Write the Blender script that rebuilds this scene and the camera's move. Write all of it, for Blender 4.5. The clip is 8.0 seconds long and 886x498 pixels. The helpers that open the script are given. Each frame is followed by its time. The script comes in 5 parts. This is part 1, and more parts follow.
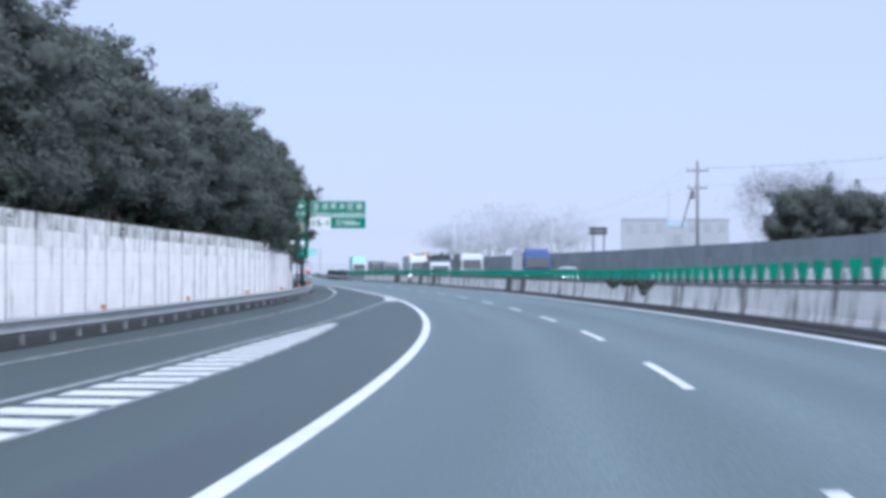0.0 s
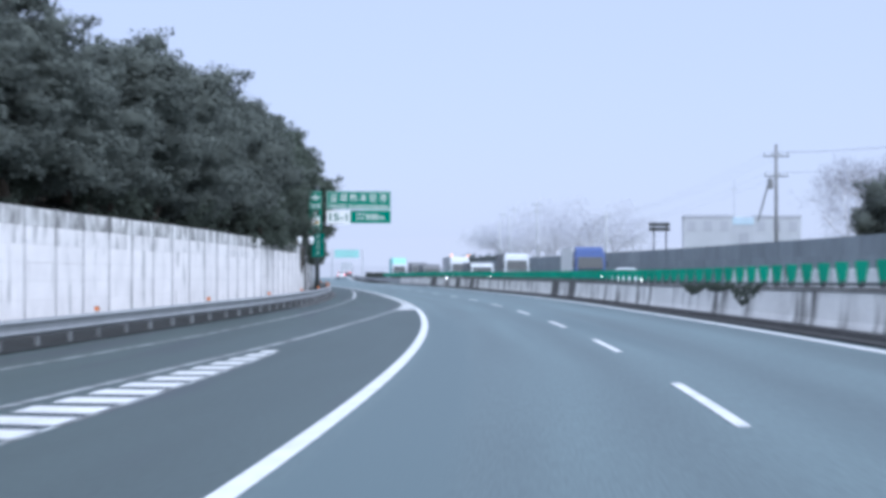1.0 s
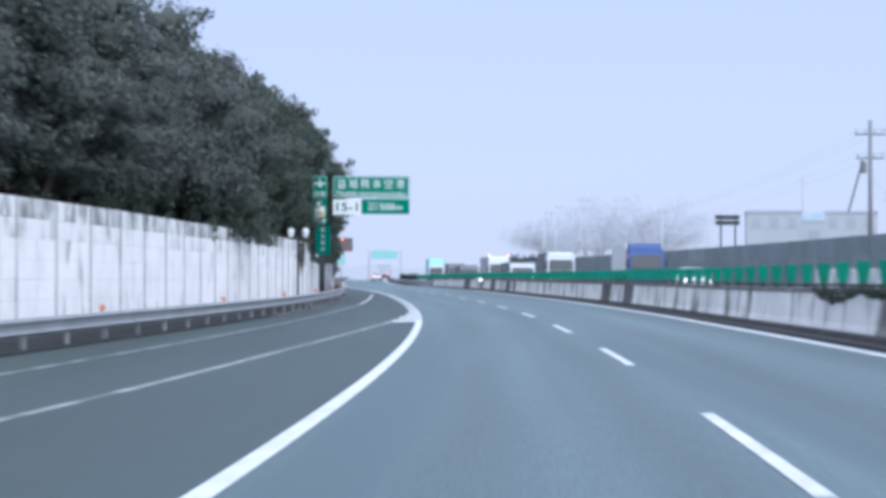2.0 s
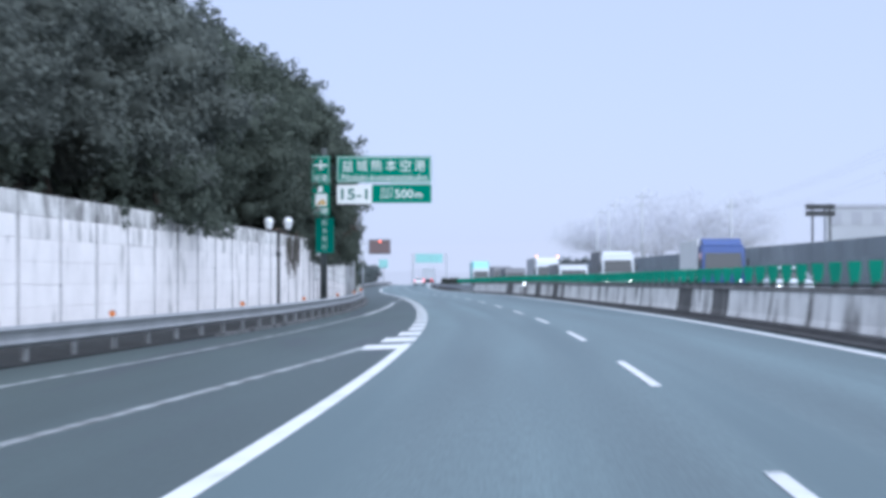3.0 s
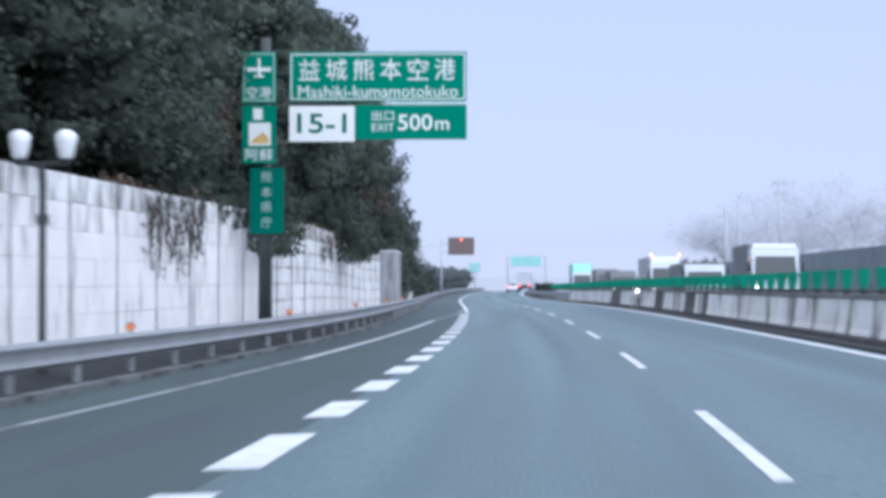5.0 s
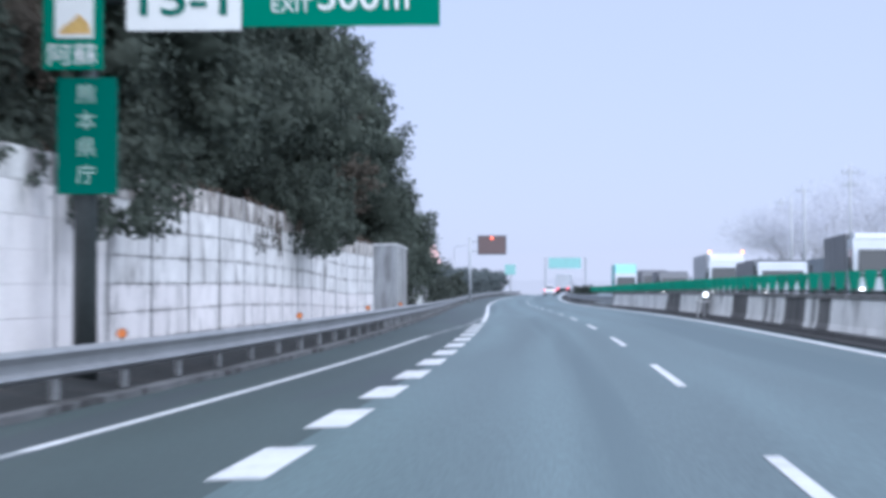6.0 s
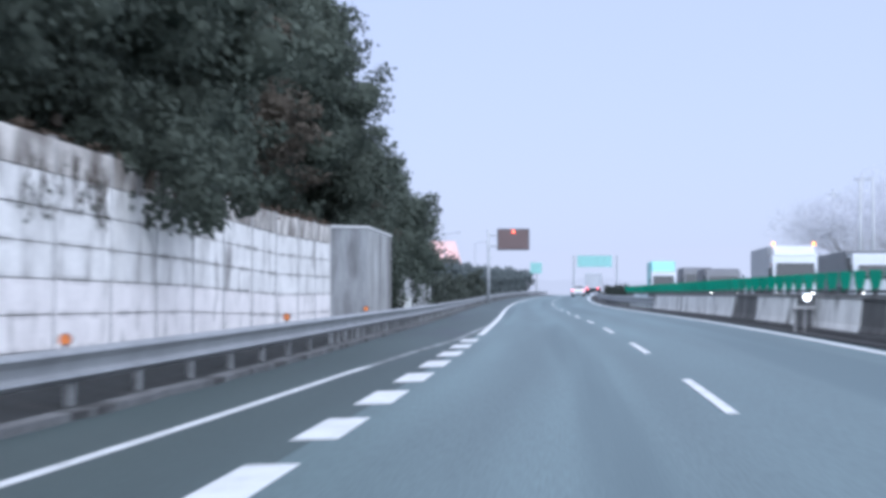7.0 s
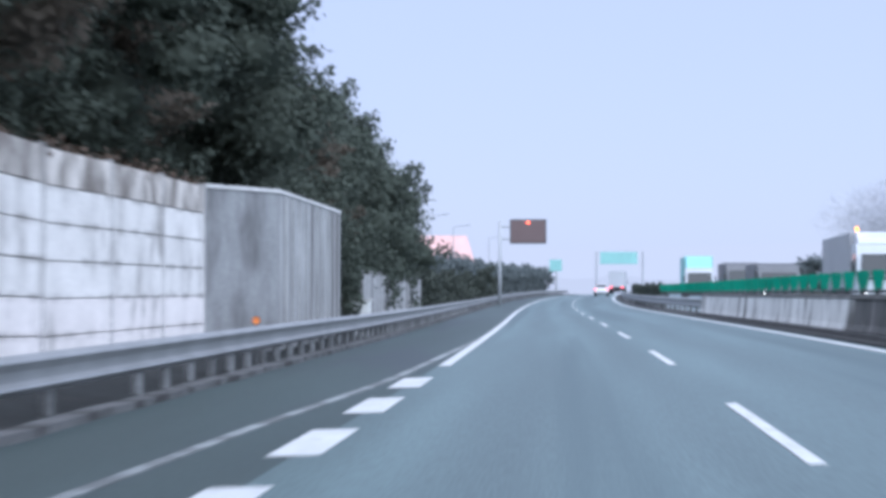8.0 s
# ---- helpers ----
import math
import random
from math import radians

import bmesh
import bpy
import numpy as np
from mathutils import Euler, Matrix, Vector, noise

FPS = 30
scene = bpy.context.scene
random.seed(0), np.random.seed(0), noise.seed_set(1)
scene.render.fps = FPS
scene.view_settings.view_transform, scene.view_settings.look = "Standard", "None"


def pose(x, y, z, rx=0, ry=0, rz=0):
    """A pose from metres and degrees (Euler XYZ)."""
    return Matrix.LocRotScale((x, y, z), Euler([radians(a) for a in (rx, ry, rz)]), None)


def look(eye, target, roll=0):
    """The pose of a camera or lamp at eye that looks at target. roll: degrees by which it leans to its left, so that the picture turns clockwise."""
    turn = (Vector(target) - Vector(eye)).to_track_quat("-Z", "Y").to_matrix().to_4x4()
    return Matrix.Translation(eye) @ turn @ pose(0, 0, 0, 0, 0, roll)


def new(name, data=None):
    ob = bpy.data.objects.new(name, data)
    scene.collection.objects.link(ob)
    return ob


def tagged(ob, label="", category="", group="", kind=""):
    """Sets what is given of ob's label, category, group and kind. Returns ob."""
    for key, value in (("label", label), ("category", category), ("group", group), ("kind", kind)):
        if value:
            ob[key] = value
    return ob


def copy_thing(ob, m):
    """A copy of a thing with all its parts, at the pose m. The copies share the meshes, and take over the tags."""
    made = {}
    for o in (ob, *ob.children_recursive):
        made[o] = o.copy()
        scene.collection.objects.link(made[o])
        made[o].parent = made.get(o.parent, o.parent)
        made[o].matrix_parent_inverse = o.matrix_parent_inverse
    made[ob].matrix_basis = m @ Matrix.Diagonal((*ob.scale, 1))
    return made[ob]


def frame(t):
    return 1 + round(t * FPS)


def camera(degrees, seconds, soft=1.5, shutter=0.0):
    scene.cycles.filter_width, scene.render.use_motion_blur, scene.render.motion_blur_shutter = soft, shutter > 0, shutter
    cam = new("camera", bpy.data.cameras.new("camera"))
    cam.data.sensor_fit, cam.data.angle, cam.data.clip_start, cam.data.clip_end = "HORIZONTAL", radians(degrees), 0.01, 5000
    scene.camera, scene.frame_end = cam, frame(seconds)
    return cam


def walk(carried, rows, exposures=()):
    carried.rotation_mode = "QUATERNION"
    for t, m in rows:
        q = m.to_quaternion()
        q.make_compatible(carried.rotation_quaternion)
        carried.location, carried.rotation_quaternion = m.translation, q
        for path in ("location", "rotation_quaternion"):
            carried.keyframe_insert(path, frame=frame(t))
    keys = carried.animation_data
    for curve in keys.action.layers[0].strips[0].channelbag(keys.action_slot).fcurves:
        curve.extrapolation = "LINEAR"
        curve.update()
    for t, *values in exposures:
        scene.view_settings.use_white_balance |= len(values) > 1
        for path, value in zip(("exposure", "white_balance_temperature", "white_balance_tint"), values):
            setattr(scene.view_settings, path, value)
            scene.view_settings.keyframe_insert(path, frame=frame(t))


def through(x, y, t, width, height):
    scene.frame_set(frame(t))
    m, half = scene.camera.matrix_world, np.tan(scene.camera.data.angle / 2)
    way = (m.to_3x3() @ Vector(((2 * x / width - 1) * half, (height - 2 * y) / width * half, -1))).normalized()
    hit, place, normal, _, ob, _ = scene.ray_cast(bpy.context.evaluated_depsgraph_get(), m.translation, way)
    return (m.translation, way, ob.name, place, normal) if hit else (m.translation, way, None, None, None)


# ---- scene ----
EXPOSURE, KELVIN, TINT = 1.1, 5750, 8
CLOUD = (2.93, 3.07, 4.10)
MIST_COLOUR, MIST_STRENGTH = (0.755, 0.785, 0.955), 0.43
cam = camera(22.33, 8.0, soft=3.9, shutter=0.5)
PATH = [
    (0, (-0.715, 29.906, 1.312), (-6.181, 79.596, 2.343), 0.03),
    (0.5, (-1.479, 42.793, 1.398), (-7.560, 92.409, 2.526), -0.02),
    (1, (-2.431, 55.720, 1.485), (-9.063, 105.266, 2.583), 0.04),
    (1.5, (-3.491, 68.717, 1.580), (-10.678, 118.186, 2.677), 0.12),
    (2.8, (-7.077, 102.852, 1.808), (-15.646, 152.096, 3.071), -0.06),
    (3, (-7.694, 108.082, 1.861), (-16.542, 157.277, 3.126), -0.12),
    (3.5, (-9.390, 121.071, 1.953), (-18.875, 170.145, 3.264), -0.07),
    (4, (-11.261, 133.958, 2.105), (-21.408, 182.897, 3.550), -0.11),
    (4.2, (-11.995, 139.085, 2.167), (-22.408, 187.967, 3.616), -0.01),
    (5.5, (-17.557, 172.264, 2.549), (-29.147, 220.881, 3.962), -0.16),
    (6, (-19.856, 184.995, 2.666), (-31.913, 233.497, 4.148), -0.07),
    (6.5, (-22.324, 197.988, 2.818), (-34.762, 246.393, 4.317), 0.04),
    (7, (-24.899, 211.005, 2.958), (-37.592, 259.345, 4.435), 0.10),
    (7.5, (-27.508, 223.954, 3.112), (-40.483, 272.219, 4.576), -0.05),
    (8, (-30.260, 237.032, 3.265), (-43.420, 285.247, 4.719), 0.08),
]
walk(cam, [(t, look(eye, target, roll)) for t, eye, target, roll in PATH],
     exposures=[(0.0, EXPOSURE, KELVIN - 70, TINT - 1.2), (4.0, EXPOSURE, KELVIN - 40, TINT - 0.6), (6.5, EXPOSURE, KELVIN, TINT + 0.5), (8.0, EXPOSURE, KELVIN - 40, TINT)])

# ---- world, sun ----
SUN_UP, SUN_ROUND = radians(55), radians(138)     # height, and turn from +y towards +x
world = bpy.data.worlds.new("overcast_sky")
world.use_nodes = True
scene.world = world
sky = world.node_tree.nodes.new("ShaderNodeTexSky")
sky.sky_type, sky.sun_disc = "NISHITA", False
sky.sun_elevation, sky.sun_rotation = SUN_UP, SUN_ROUND
sky.air_density, sky.dust_density, sky.ozone_density, sky.altitude = 1.0, 1.0, 1.0, 0
back = world.node_tree.nodes["Background"]
back.inputs["Strength"].default_value = 0.10
cloud = world.node_tree.nodes.new("ShaderNodeMix")     # an even cloud layer veils most of the clear sky
cloud.data_type = "RGBA"
cloud.inputs["Factor"].default_value = 0.86
cloud.inputs["B"].default_value = (*CLOUD, 1)
world.node_tree.links.new(sky.outputs[0], cloud.inputs["A"])
world.node_tree.links.new(cloud.outputs["Result"], back.inputs["Color"])
lamp = bpy.data.lights.new("sun", "SUN")
lamp.energy, lamp.angle, lamp.color = 1.9, radians(110), (1.0, 0.99, 0.97)
sun = new("sun", lamp)
sun.matrix_world = look((0, 0, 0), (-math.sin(SUN_ROUND) * math.cos(SUN_UP), -math.cos(SUN_ROUND) * math.cos(SUN_UP), -math.sin(SUN_UP)))

# ---- the road's line: bend, grade and bank over the way along it ----
WAY = [-20, 40, 90, 140, 190, 240, 300, 340, 380, 420, 460, 520, 620]
BEND = [1.594, 1.302, 0.931, 0.727, 0.475, 0.392, 0.105, 0.075, -0.240, -0.316, -0.357, -0.451, -0.427]     # thousandths per metre, to the left
GRADE = [-0.0032, 0.0063, 0.0075, 0.0109, 0.0102, 0.0126, 0.0093, 0.0101, 0.0109, 0.0145, 0.0154, 0.0157, 0.0154]
BANK = [0.0426, 0.0419, 0.0377, 0.0305, 0.0341, 0.0336, 0.0329, 0.0310, 0.0290, 0.0278, 0.0276, 0.0271, 0.0271]    # the right side lies higher


def line_of_road():
    s = np.arange(-60.0, 1401.0, 1.0)
    bend = np.interp(s, WAY, BEND) / 1000
    bend = np.where(s > 520, bend * np.clip((900 - s) / 380, 0, 1), bend)
    mean = lambda v: (v[1:] + v[:-1]) / 2  # noqa: E731
    turn = np.r_[0, np.cumsum(mean(bend))]
    turn -= np.interp(0, s, turn)
    x = np.r_[0, np.cumsum(mean(-np.sin(turn)))]
    y = np.r_[0, np.cumsum(mean(np.cos(turn)))]
    grade = np.interp(s, WAY, GRADE) * np.clip((700 - s) / 180, 0, 1)
    z = np.r_[0, np.cumsum(mean(grade))]
    x, y, z = (v - np.interp(0, s, v) for v in (x, y, z))
    return s, turn, x, y, z, np.interp(s, WAY, BANK)


S, TURN, LX, LY, LZ, LBANK = line_of_road()


def at(s, u, z=0.0):
    """The place s metres along the road, u metres right of the lane's middle, z above the road's surface."""
    t, x, y, h, b = (float(np.interp(s, S, v)) for v in (TURN, LX, LY, LZ, LBANK))
    lean = b * max(-16.0, min(20.0, u))
    return Vector((x + u * math.cos(t), y + u * math.sin(t), h + lean + z))


def place(s, u, z=0.0, turn=0.0):
    """The pose of an upright thing there: its x to the road's right, its y ahead; turn in degrees, to the left."""
    return Matrix.Translation(at(s, u, z)) @ Matrix.Rotation(float(np.interp(s, S, TURN)) + radians(turn), 4, "Z")


# Distances from the lane's middle, over the way along the road.
def wall_u(s):
    return float(np.interp(s, [40, 93, 101, 109, 117, 125, 133, 141, 149, 157, 169, 177, 185, 193, 201, 209, 221, 229, 237, 245, 261, 269, 273, 282],
                           [-16.0, -14.14, -13.84, -13.51, -13.22, -12.84, -12.35, -11.78, -11.22, -10.78, -10.18, -9.81, -9.46, -9.03, -8.70, -8.42, -7.98, -7.87, -7.69, -7.60, -7.46, -7.27, -7.14, -6.97]))


def wall_base(s):
    """How far the wall's foot stands over the road's surface."""
    return float(np.interp(s, [93, 129, 160, 211, 240, 256, 270], [0.22, 0.12, 0.03, 0.08, 0.14, 0.02, -0.20]))


def bank_u(s):
    """The line along which the trees stand on the bank."""
    return float(np.interp(s, [40, 85, 100, 115, 150, 180, 200, 218, 228, 245, 279, 300, 360], [-13.9, -13.2, -12.8, -12.2, -10.2, -9.3, -9.0, -8.7, -7.9, -7.2, -6.8, -6.4, -6.0]))


def rail_u(s):
    return float(np.interp(s, [40, 87, 95, 119, 127, 135, 143, 151, 159, 167, 175, 183, 191, 199, 207, 215, 223, 231, 239, 247, 259, 280, 300],
                           [-13.8, -12.5, -12.3, -11.42, -10.94, -10.4, -9.82, -9.34, -8.92, -8.55, -8.14, -7.72, -7.39, -7.14, -6.86, -6.57, -6.30, -6.13, -5.97, -5.85, -5.74, -5.68, -5.6]))


def outer_line_u(s):
    return float(np.interp(s, [40, 85, 110, 141, 160, 177, 194, 206, 220, 235, 241, 249, 254, 261, 272, 300], [-10.9, -10.4, -9.2, -7.6, -6.7, -6.0, -5.36, -4.9, -4.47, -4.05, -3.90, -3.72, -3.53, -3.32, -2.83, -2.42]))


def ramp_line_u(s):
    return float(np.interp(s, [20, 58, 82, 95, 110, 128, 140, 154.6], [-7.4, -7.0, -6.75, -6.3, -5.55, -4.75, -4.05, -3.2]))


LEFT_LINE, DASH_LINE, RIGHT_LINE = -2.33, 1.39, 5.15
BARRIER_U = 5.95

# ---- materials ----


def surface(name, base, rough=0.85, metal=0.0, blotch=(0.25, 1.5), grain=(0.2, 30.0), bump=0.15, stretch=(1, 1, 1), stain=None, each=0.0, uv=False, spec=0.4, shared=False, tracks=0.0, seams=0.0):
    """base: the colour. blotch, grain: how far the colour swings, and how fine. stain: colour, share, fineness, stretch. each: swing from piece to piece."""
    m = bpy.data.materials.new(name)
    m.use_nodes = True
    nodes, link = m.node_tree.nodes, m.node_tree.links.new
    shader = nodes["Principled BSDF"]
    coords = nodes.new("ShaderNodeTexCoord").outputs["UV" if uv else "Object"]
    if shared:     # one pattern runs on from piece to piece
        coords = nodes.new("ShaderNodeNewGeometry").outputs["Position"]

    def mapped(scale):
        n = nodes.new("ShaderNodeMapping")
        n.inputs["Scale"].default_value = scale
        link(coords, n.inputs["Vector"])
        if each and not shared:
            info = nodes.new("ShaderNodeObjectInfo")
            jump = nodes.new("ShaderNodeMath")
            jump.operation = "MULTIPLY"
            jump.inputs[1].default_value = 60.0
            link(info.outputs["Random"], jump.inputs[0])
            link(jump.outputs[0], n.inputs["Location"])
        return n.outputs[0]

    def noise_of(scale, fine, detail=4.0):
        n = nodes.new("ShaderNodeTexNoise")
        n.inputs["Scale"].default_value, n.inputs["Detail"].default_value = fine, detail
        link(mapped(scale), n.inputs["Vector"])
        return n.outputs["Fac"]

    def times(a, b, kind="MULTIPLY"):
        n = nodes.new("ShaderNodeMath")
        n.operation = kind
        for i, v in enumerate((a, b)):
            if isinstance(v, (int, float)):
                n.inputs[i].default_value = v
            else:
                link(v, n.inputs[i])
        return n.outputs[0]

    def swing(fac, far):
        n = nodes.new("ShaderNodeMapRange")
        n.inputs[1].default_value, n.inputs[2].default_value = 0.3, 0.7
        n.inputs[3].default_value, n.inputs[4].default_value = 1 - far, 1 + far
        link(fac, n.inputs[0])
        return n.outputs[0]

    fine = noise_of(stretch, grain[1], 6.0)
    value = times(swing(noise_of(stretch, blotch[1]), blotch[0]), swing(fine, grain[0]))
    if each:
        info = nodes.new("ShaderNodeObjectInfo")
        n = nodes.new("ShaderNodeMapRange")
        n.inputs[3].default_value, n.inputs[4].default_value = 1 - each, 1 + each
        link(info.outputs["Random"], n.inputs[0])
        value = times(value, n.outputs[0])
    if tracks:     # wheels polish two tracks in each lane, oil darkens the strip between them
        split = nodes.new("ShaderNodeSeparateXYZ")
        link(coords, split.inputs[0])
        wander = times(noise_of((1, 0.02, 1), 0.4), 0.9)
        wave = times(times(times(split.outputs["X"], wander, "ADD"), 2 * math.pi / 1.8), 1.5, "SUBTRACT")
        value = times(value, times(times(times(wave, 0.0, "COSINE"), tracks), 1.0, "ADD"))
        along_tone = nodes.new("ShaderNodeMapRange")     # the surface turns paler further on
        along_tone.inputs[1].default_value, along_tone.inputs[2].default_value = 60.0, 270.0
        along_tone.inputs[3].default_value, along_tone.inputs[4].default_value = 0.93, 1.14
        link(split.outputs["Y"], along_tone.inputs[0])
        value = times(value, along_tone.outputs[0])
    tint = nodes.new("ShaderNodeMix")
    tint.data_type, tint.blend_type = "RGBA", "MULTIPLY"
    tint.inputs["Factor"].default_value = 1.0
    tint.inputs["A"].default_value = (*base, 1)
    link(value, tint.inputs["B"])
    colour = tint.outputs["Result"]
    if stain:
        hue, share, size, along, *edge = stain
        edge = edge[0] if edge else 0.12
        ramp = nodes.new("ShaderNodeMapRange")
        ramp.interpolation_type = "SMOOTHSTEP"
        ramp.inputs[1].default_value, ramp.inputs[2].default_value = 0.68 - share * 0.3 - edge / 2, 0.68 - share * 0.3 + edge / 2
        link(noise_of(along, size, 5.0), ramp.inputs[0])
        mix = nodes.new("ShaderNodeMix")
        mix.data_type = "RGBA"
        link(ramp.outputs[0], mix.inputs["Factor"])
        link(colour, mix.inputs["A"])
        mix.inputs["B"].default_value = (*hue, 1)
        colour = mix.outputs["Result"]
    if seams:     # grime caught along the piece's upper and lower seam, in broken smears
        split = nodes.new("ShaderNodeSeparateXYZ")
        link(nodes.new("ShaderNodeTexCoord").outputs["Object"], split.inputs[0])
        near = nodes.new("ShaderNodeMapRange")
        near.inputs[1].default_value, near.inputs[2].default_value = 0.17, 0.25
        link(times(times(split.outputs["Z"], 0.25, "SUBTRACT"), 0.0, "ABSOLUTE"), near.inputs[0])
        smear = nodes.new("ShaderNodeMapRange")
        smear.interpolation_type = "SMOOTHSTEP"
        smear.inputs[1].default_value, smear.inputs[2].default_value = 0.42, 0.66
        link(noise_of((1.0, 1.0, 0.8), 1.5, 5.0), smear.inputs[0])
        mix = nodes.new("ShaderNodeMix")
        mix.data_type = "RGBA"
        link(times(times(near.outputs[0], smear.outputs[0]), seams), mix.inputs["Factor"])
        link(colour, mix.inputs["A"])
        mix.inputs["B"].default_value = (0.17, 0.165, 0.16, 1)
        colour = mix.outputs["Result"]
    link(colour, shader.inputs["Base Color"])
    shader.inputs["Roughness"].default_value = rough
    shader.inputs["Metallic"].default_value = metal
    shader.inputs["Specular IOR Level"].default_value = spec
    if bump:
        n = nodes.new("ShaderNodeBump")
        n.inputs["Strength"].default_value, n.inputs["Distance"].default_value = bump, 0.01
        link(fine, n.inputs["Height"])
        link(n.outputs[0], shader.inputs["Normal"])
    return m


def glow(name, colour, strength):
    m = bpy.data.materials.new(name)
    m.use_nodes = True
    shader = m.node_tree.nodes["Principled BSDF"]
    shader.inputs["Base Color"].default_value = (*colour, 1)
    shader.inputs["Emission Color"].default_value = (*colour, 1)
    shader.inputs["Emission Strength"].default_value = strength
    return m


ASPHALT = surface("worn_asphalt", (0.093, 0.136, 0.141), 0.5, blotch=(0.14, 0.9), grain=(0.22, 45.0), bump=0.35, stretch=(1, 0.035, 1), stain=((0.074, 0.114, 0.120), 0.42, 0.55, (1, 0.012, 1)), uv=True, tracks=0.09)
RAMP_ASPHALT = surface("dark_asphalt", (0.050, 0.073, 0.072), 0.58, blotch=(0.14, 0.7), grain=(0.22, 45.0), bump=0.35, stretch=(1, 0.06, 1), stain=((0.047, 0.062, 0.068), 0.3, 0.8, (1, 0.05, 1)), uv=True)
PAINT = surface("road_paint", (0.63, 0.645, 0.66), 0.6, blotch=(0.10, 1.2), grain=(0.10, 25.0), bump=0.2, stain=((0.42, 0.43, 0.44), 0.12, 5.0, (1, 1, 1)))
DASH_PAINT = surface("greyed_road_paint", (0.60, 0.615, 0.63), 0.6, blotch=(0.12, 1.2), grain=(0.12, 25.0), bump=0.2, stain=((0.36, 0.37, 0.38), 0.15, 4.0, (1, 1, 1)))
THIN_PAINT = surface("worn_road_paint", (0.30, 0.325, 0.335), 0.65, blotch=(0.25, 0.6), grain=(0.2, 25.0), bump=0.2, stain=((0.14, 0.15, 0.155), 0.5, 1.2, (1, 1, 1)))
PANEL = surface("pale_concrete_panel", (0.87, 0.835, 0.83), 0.85, blotch=(0.07, 0.9), grain=(0.06, 18.0), bump=0.2, each=0.018, stain=((0.48, 0.47, 0.46), 0.14, 1.1, (1.3, 1.3, 0.45)), shared=True)
TOP_PANEL = surface("moss_stained_panel", (0.70, 0.69, 0.68), 0.9, blotch=(0.2, 1.2), grain=(0.15, 14.0), bump=0.3, each=0.1, stain=((0.22, 0.215, 0.21), 0.45, 1.3, (1.2, 1.2, 0.7), 0.26), shared=True)
DRIPPED_PANEL = surface("drip_stained_panel", (0.85, 0.82, 0.815), 0.88, blotch=(0.08, 0.9), grain=(0.08, 16.0), bump=0.25, each=0.03, stain=((0.36, 0.355, 0.35), 0.26, 1.5, (1.2, 1.2, 0.5), 0.26), shared=True)
JOINT = surface("dirty_joint", (0.36, 0.36, 0.36), 0.95, bump=0.1)
WALL_POST = surface("dark_steel_wall_post", (0.14, 0.145, 0.155), 0.6, 0.2, blotch=(0.2, 2.0))
STAINED_PANEL = surface("streak_stained_panel", (0.87, 0.835, 0.83), 0.88, blotch=(0.10, 0.9), grain=(0.08, 16.0), bump=0.25, each=0.03, stain=((0.46, 0.45, 0.44), 0.08, 1.7, (1.0, 1.0, 0.6), 0.22), shared=True, seams=0.5)
STREAKY_PANEL = surface("soot_streaked_panel", (0.80, 0.79, 0.78), 0.88, blotch=(0.14, 0.9), grain=(0.10, 16.0), bump=0.3, each=0.04, stain=((0.30, 0.29, 0.285), 0.20, 1.3, (1.0, 1.0, 0.6), 0.28), shared=True, seams=0.65)
BROWN_TOP_PANEL = surface("soil_stained_panel", (0.62, 0.59, 0.56), 0.9, blotch=(0.25, 1.2), grain=(0.15, 14.0), bump=0.3, each=0.1, stain=((0.20, 0.18, 0.165), 0.60, 1.5, (1.0, 1.0, 0.9), 0.34), shared=True)
COPING = surface("pale_concrete_rim", (0.66, 0.66, 0.66), 0.85, blotch=(0.15, 1.0), bump=0.2)
LITTER = surface("dead_brown_leaves", (0.115, 0.085, 0.066), 0.95, blotch=(0.4, 2.0), grain=(0.3, 9.0), bump=0.4)
PALE_BLUE = surface("pale_blue_sheet", (0.50, 0.62, 0.72), 0.7, blotch=(0.1, 0.6), bump=0.1)
PALE_POST = surface("pale_wall_post", (0.46, 0.46, 0.47), 0.7, 0.1, blotch=(0.2, 2.0))
POST_STEEL = surface("grey_steel_post", (0.30, 0.31, 0.32), 0.6, 0.3, blotch=(0.2, 2.0))
GREY_WALL = surface("stained_grey_concrete", (0.33, 0.34, 0.35), 0.9, blotch=(0.22, 0.7), grain=(0.15, 12.0), bump=0.3, stain=((0.15, 0.15, 0.155), 0.40, 0.8, (1, 1, 0.8), 0.34))
STREAK_WALL = surface("streaked_grey_concrete", (0.42, 0.43, 0.44), 0.9, blotch=(0.2, 0.6), grain=(0.12, 12.0), bump=0.3, stain=((0.22, 0.22, 0.225), 0.42, 1.4, (2.0, 2.0, 0.12)))
GALV = surface("galvanised_steel", (0.32, 0.332, 0.345), 0.5, 0.25, blotch=(0.12, 1.0), grain=(0.08, 20.0), bump=0.1)
GALV_POST = surface("dull_galvanised_post", (0.24, 0.25, 0.26), 0.6, 0.4, blotch=(0.25, 3.0), each=0.2)
KERB = surface("kerb_concrete", (0.125, 0.128, 0.132), 0.92, blotch=(0.3, 0.8), grain=(0.2, 14.0), bump=0.3, stain=((0.045, 0.045, 0.045), 0.40, 1.2, (1, 1, 1)))
BARRIER = surface("weathered_barrier", (0.80, 0.80, 0.79), 0.88, blotch=(0.14, 0.4), grain=(0.1, 14.0), bump=0.3, each=0.04, stain=((0.15, 0.148, 0.145), 0.27, 0.8, (1.0, 1.0, 0.6), 0.24), shared=True)
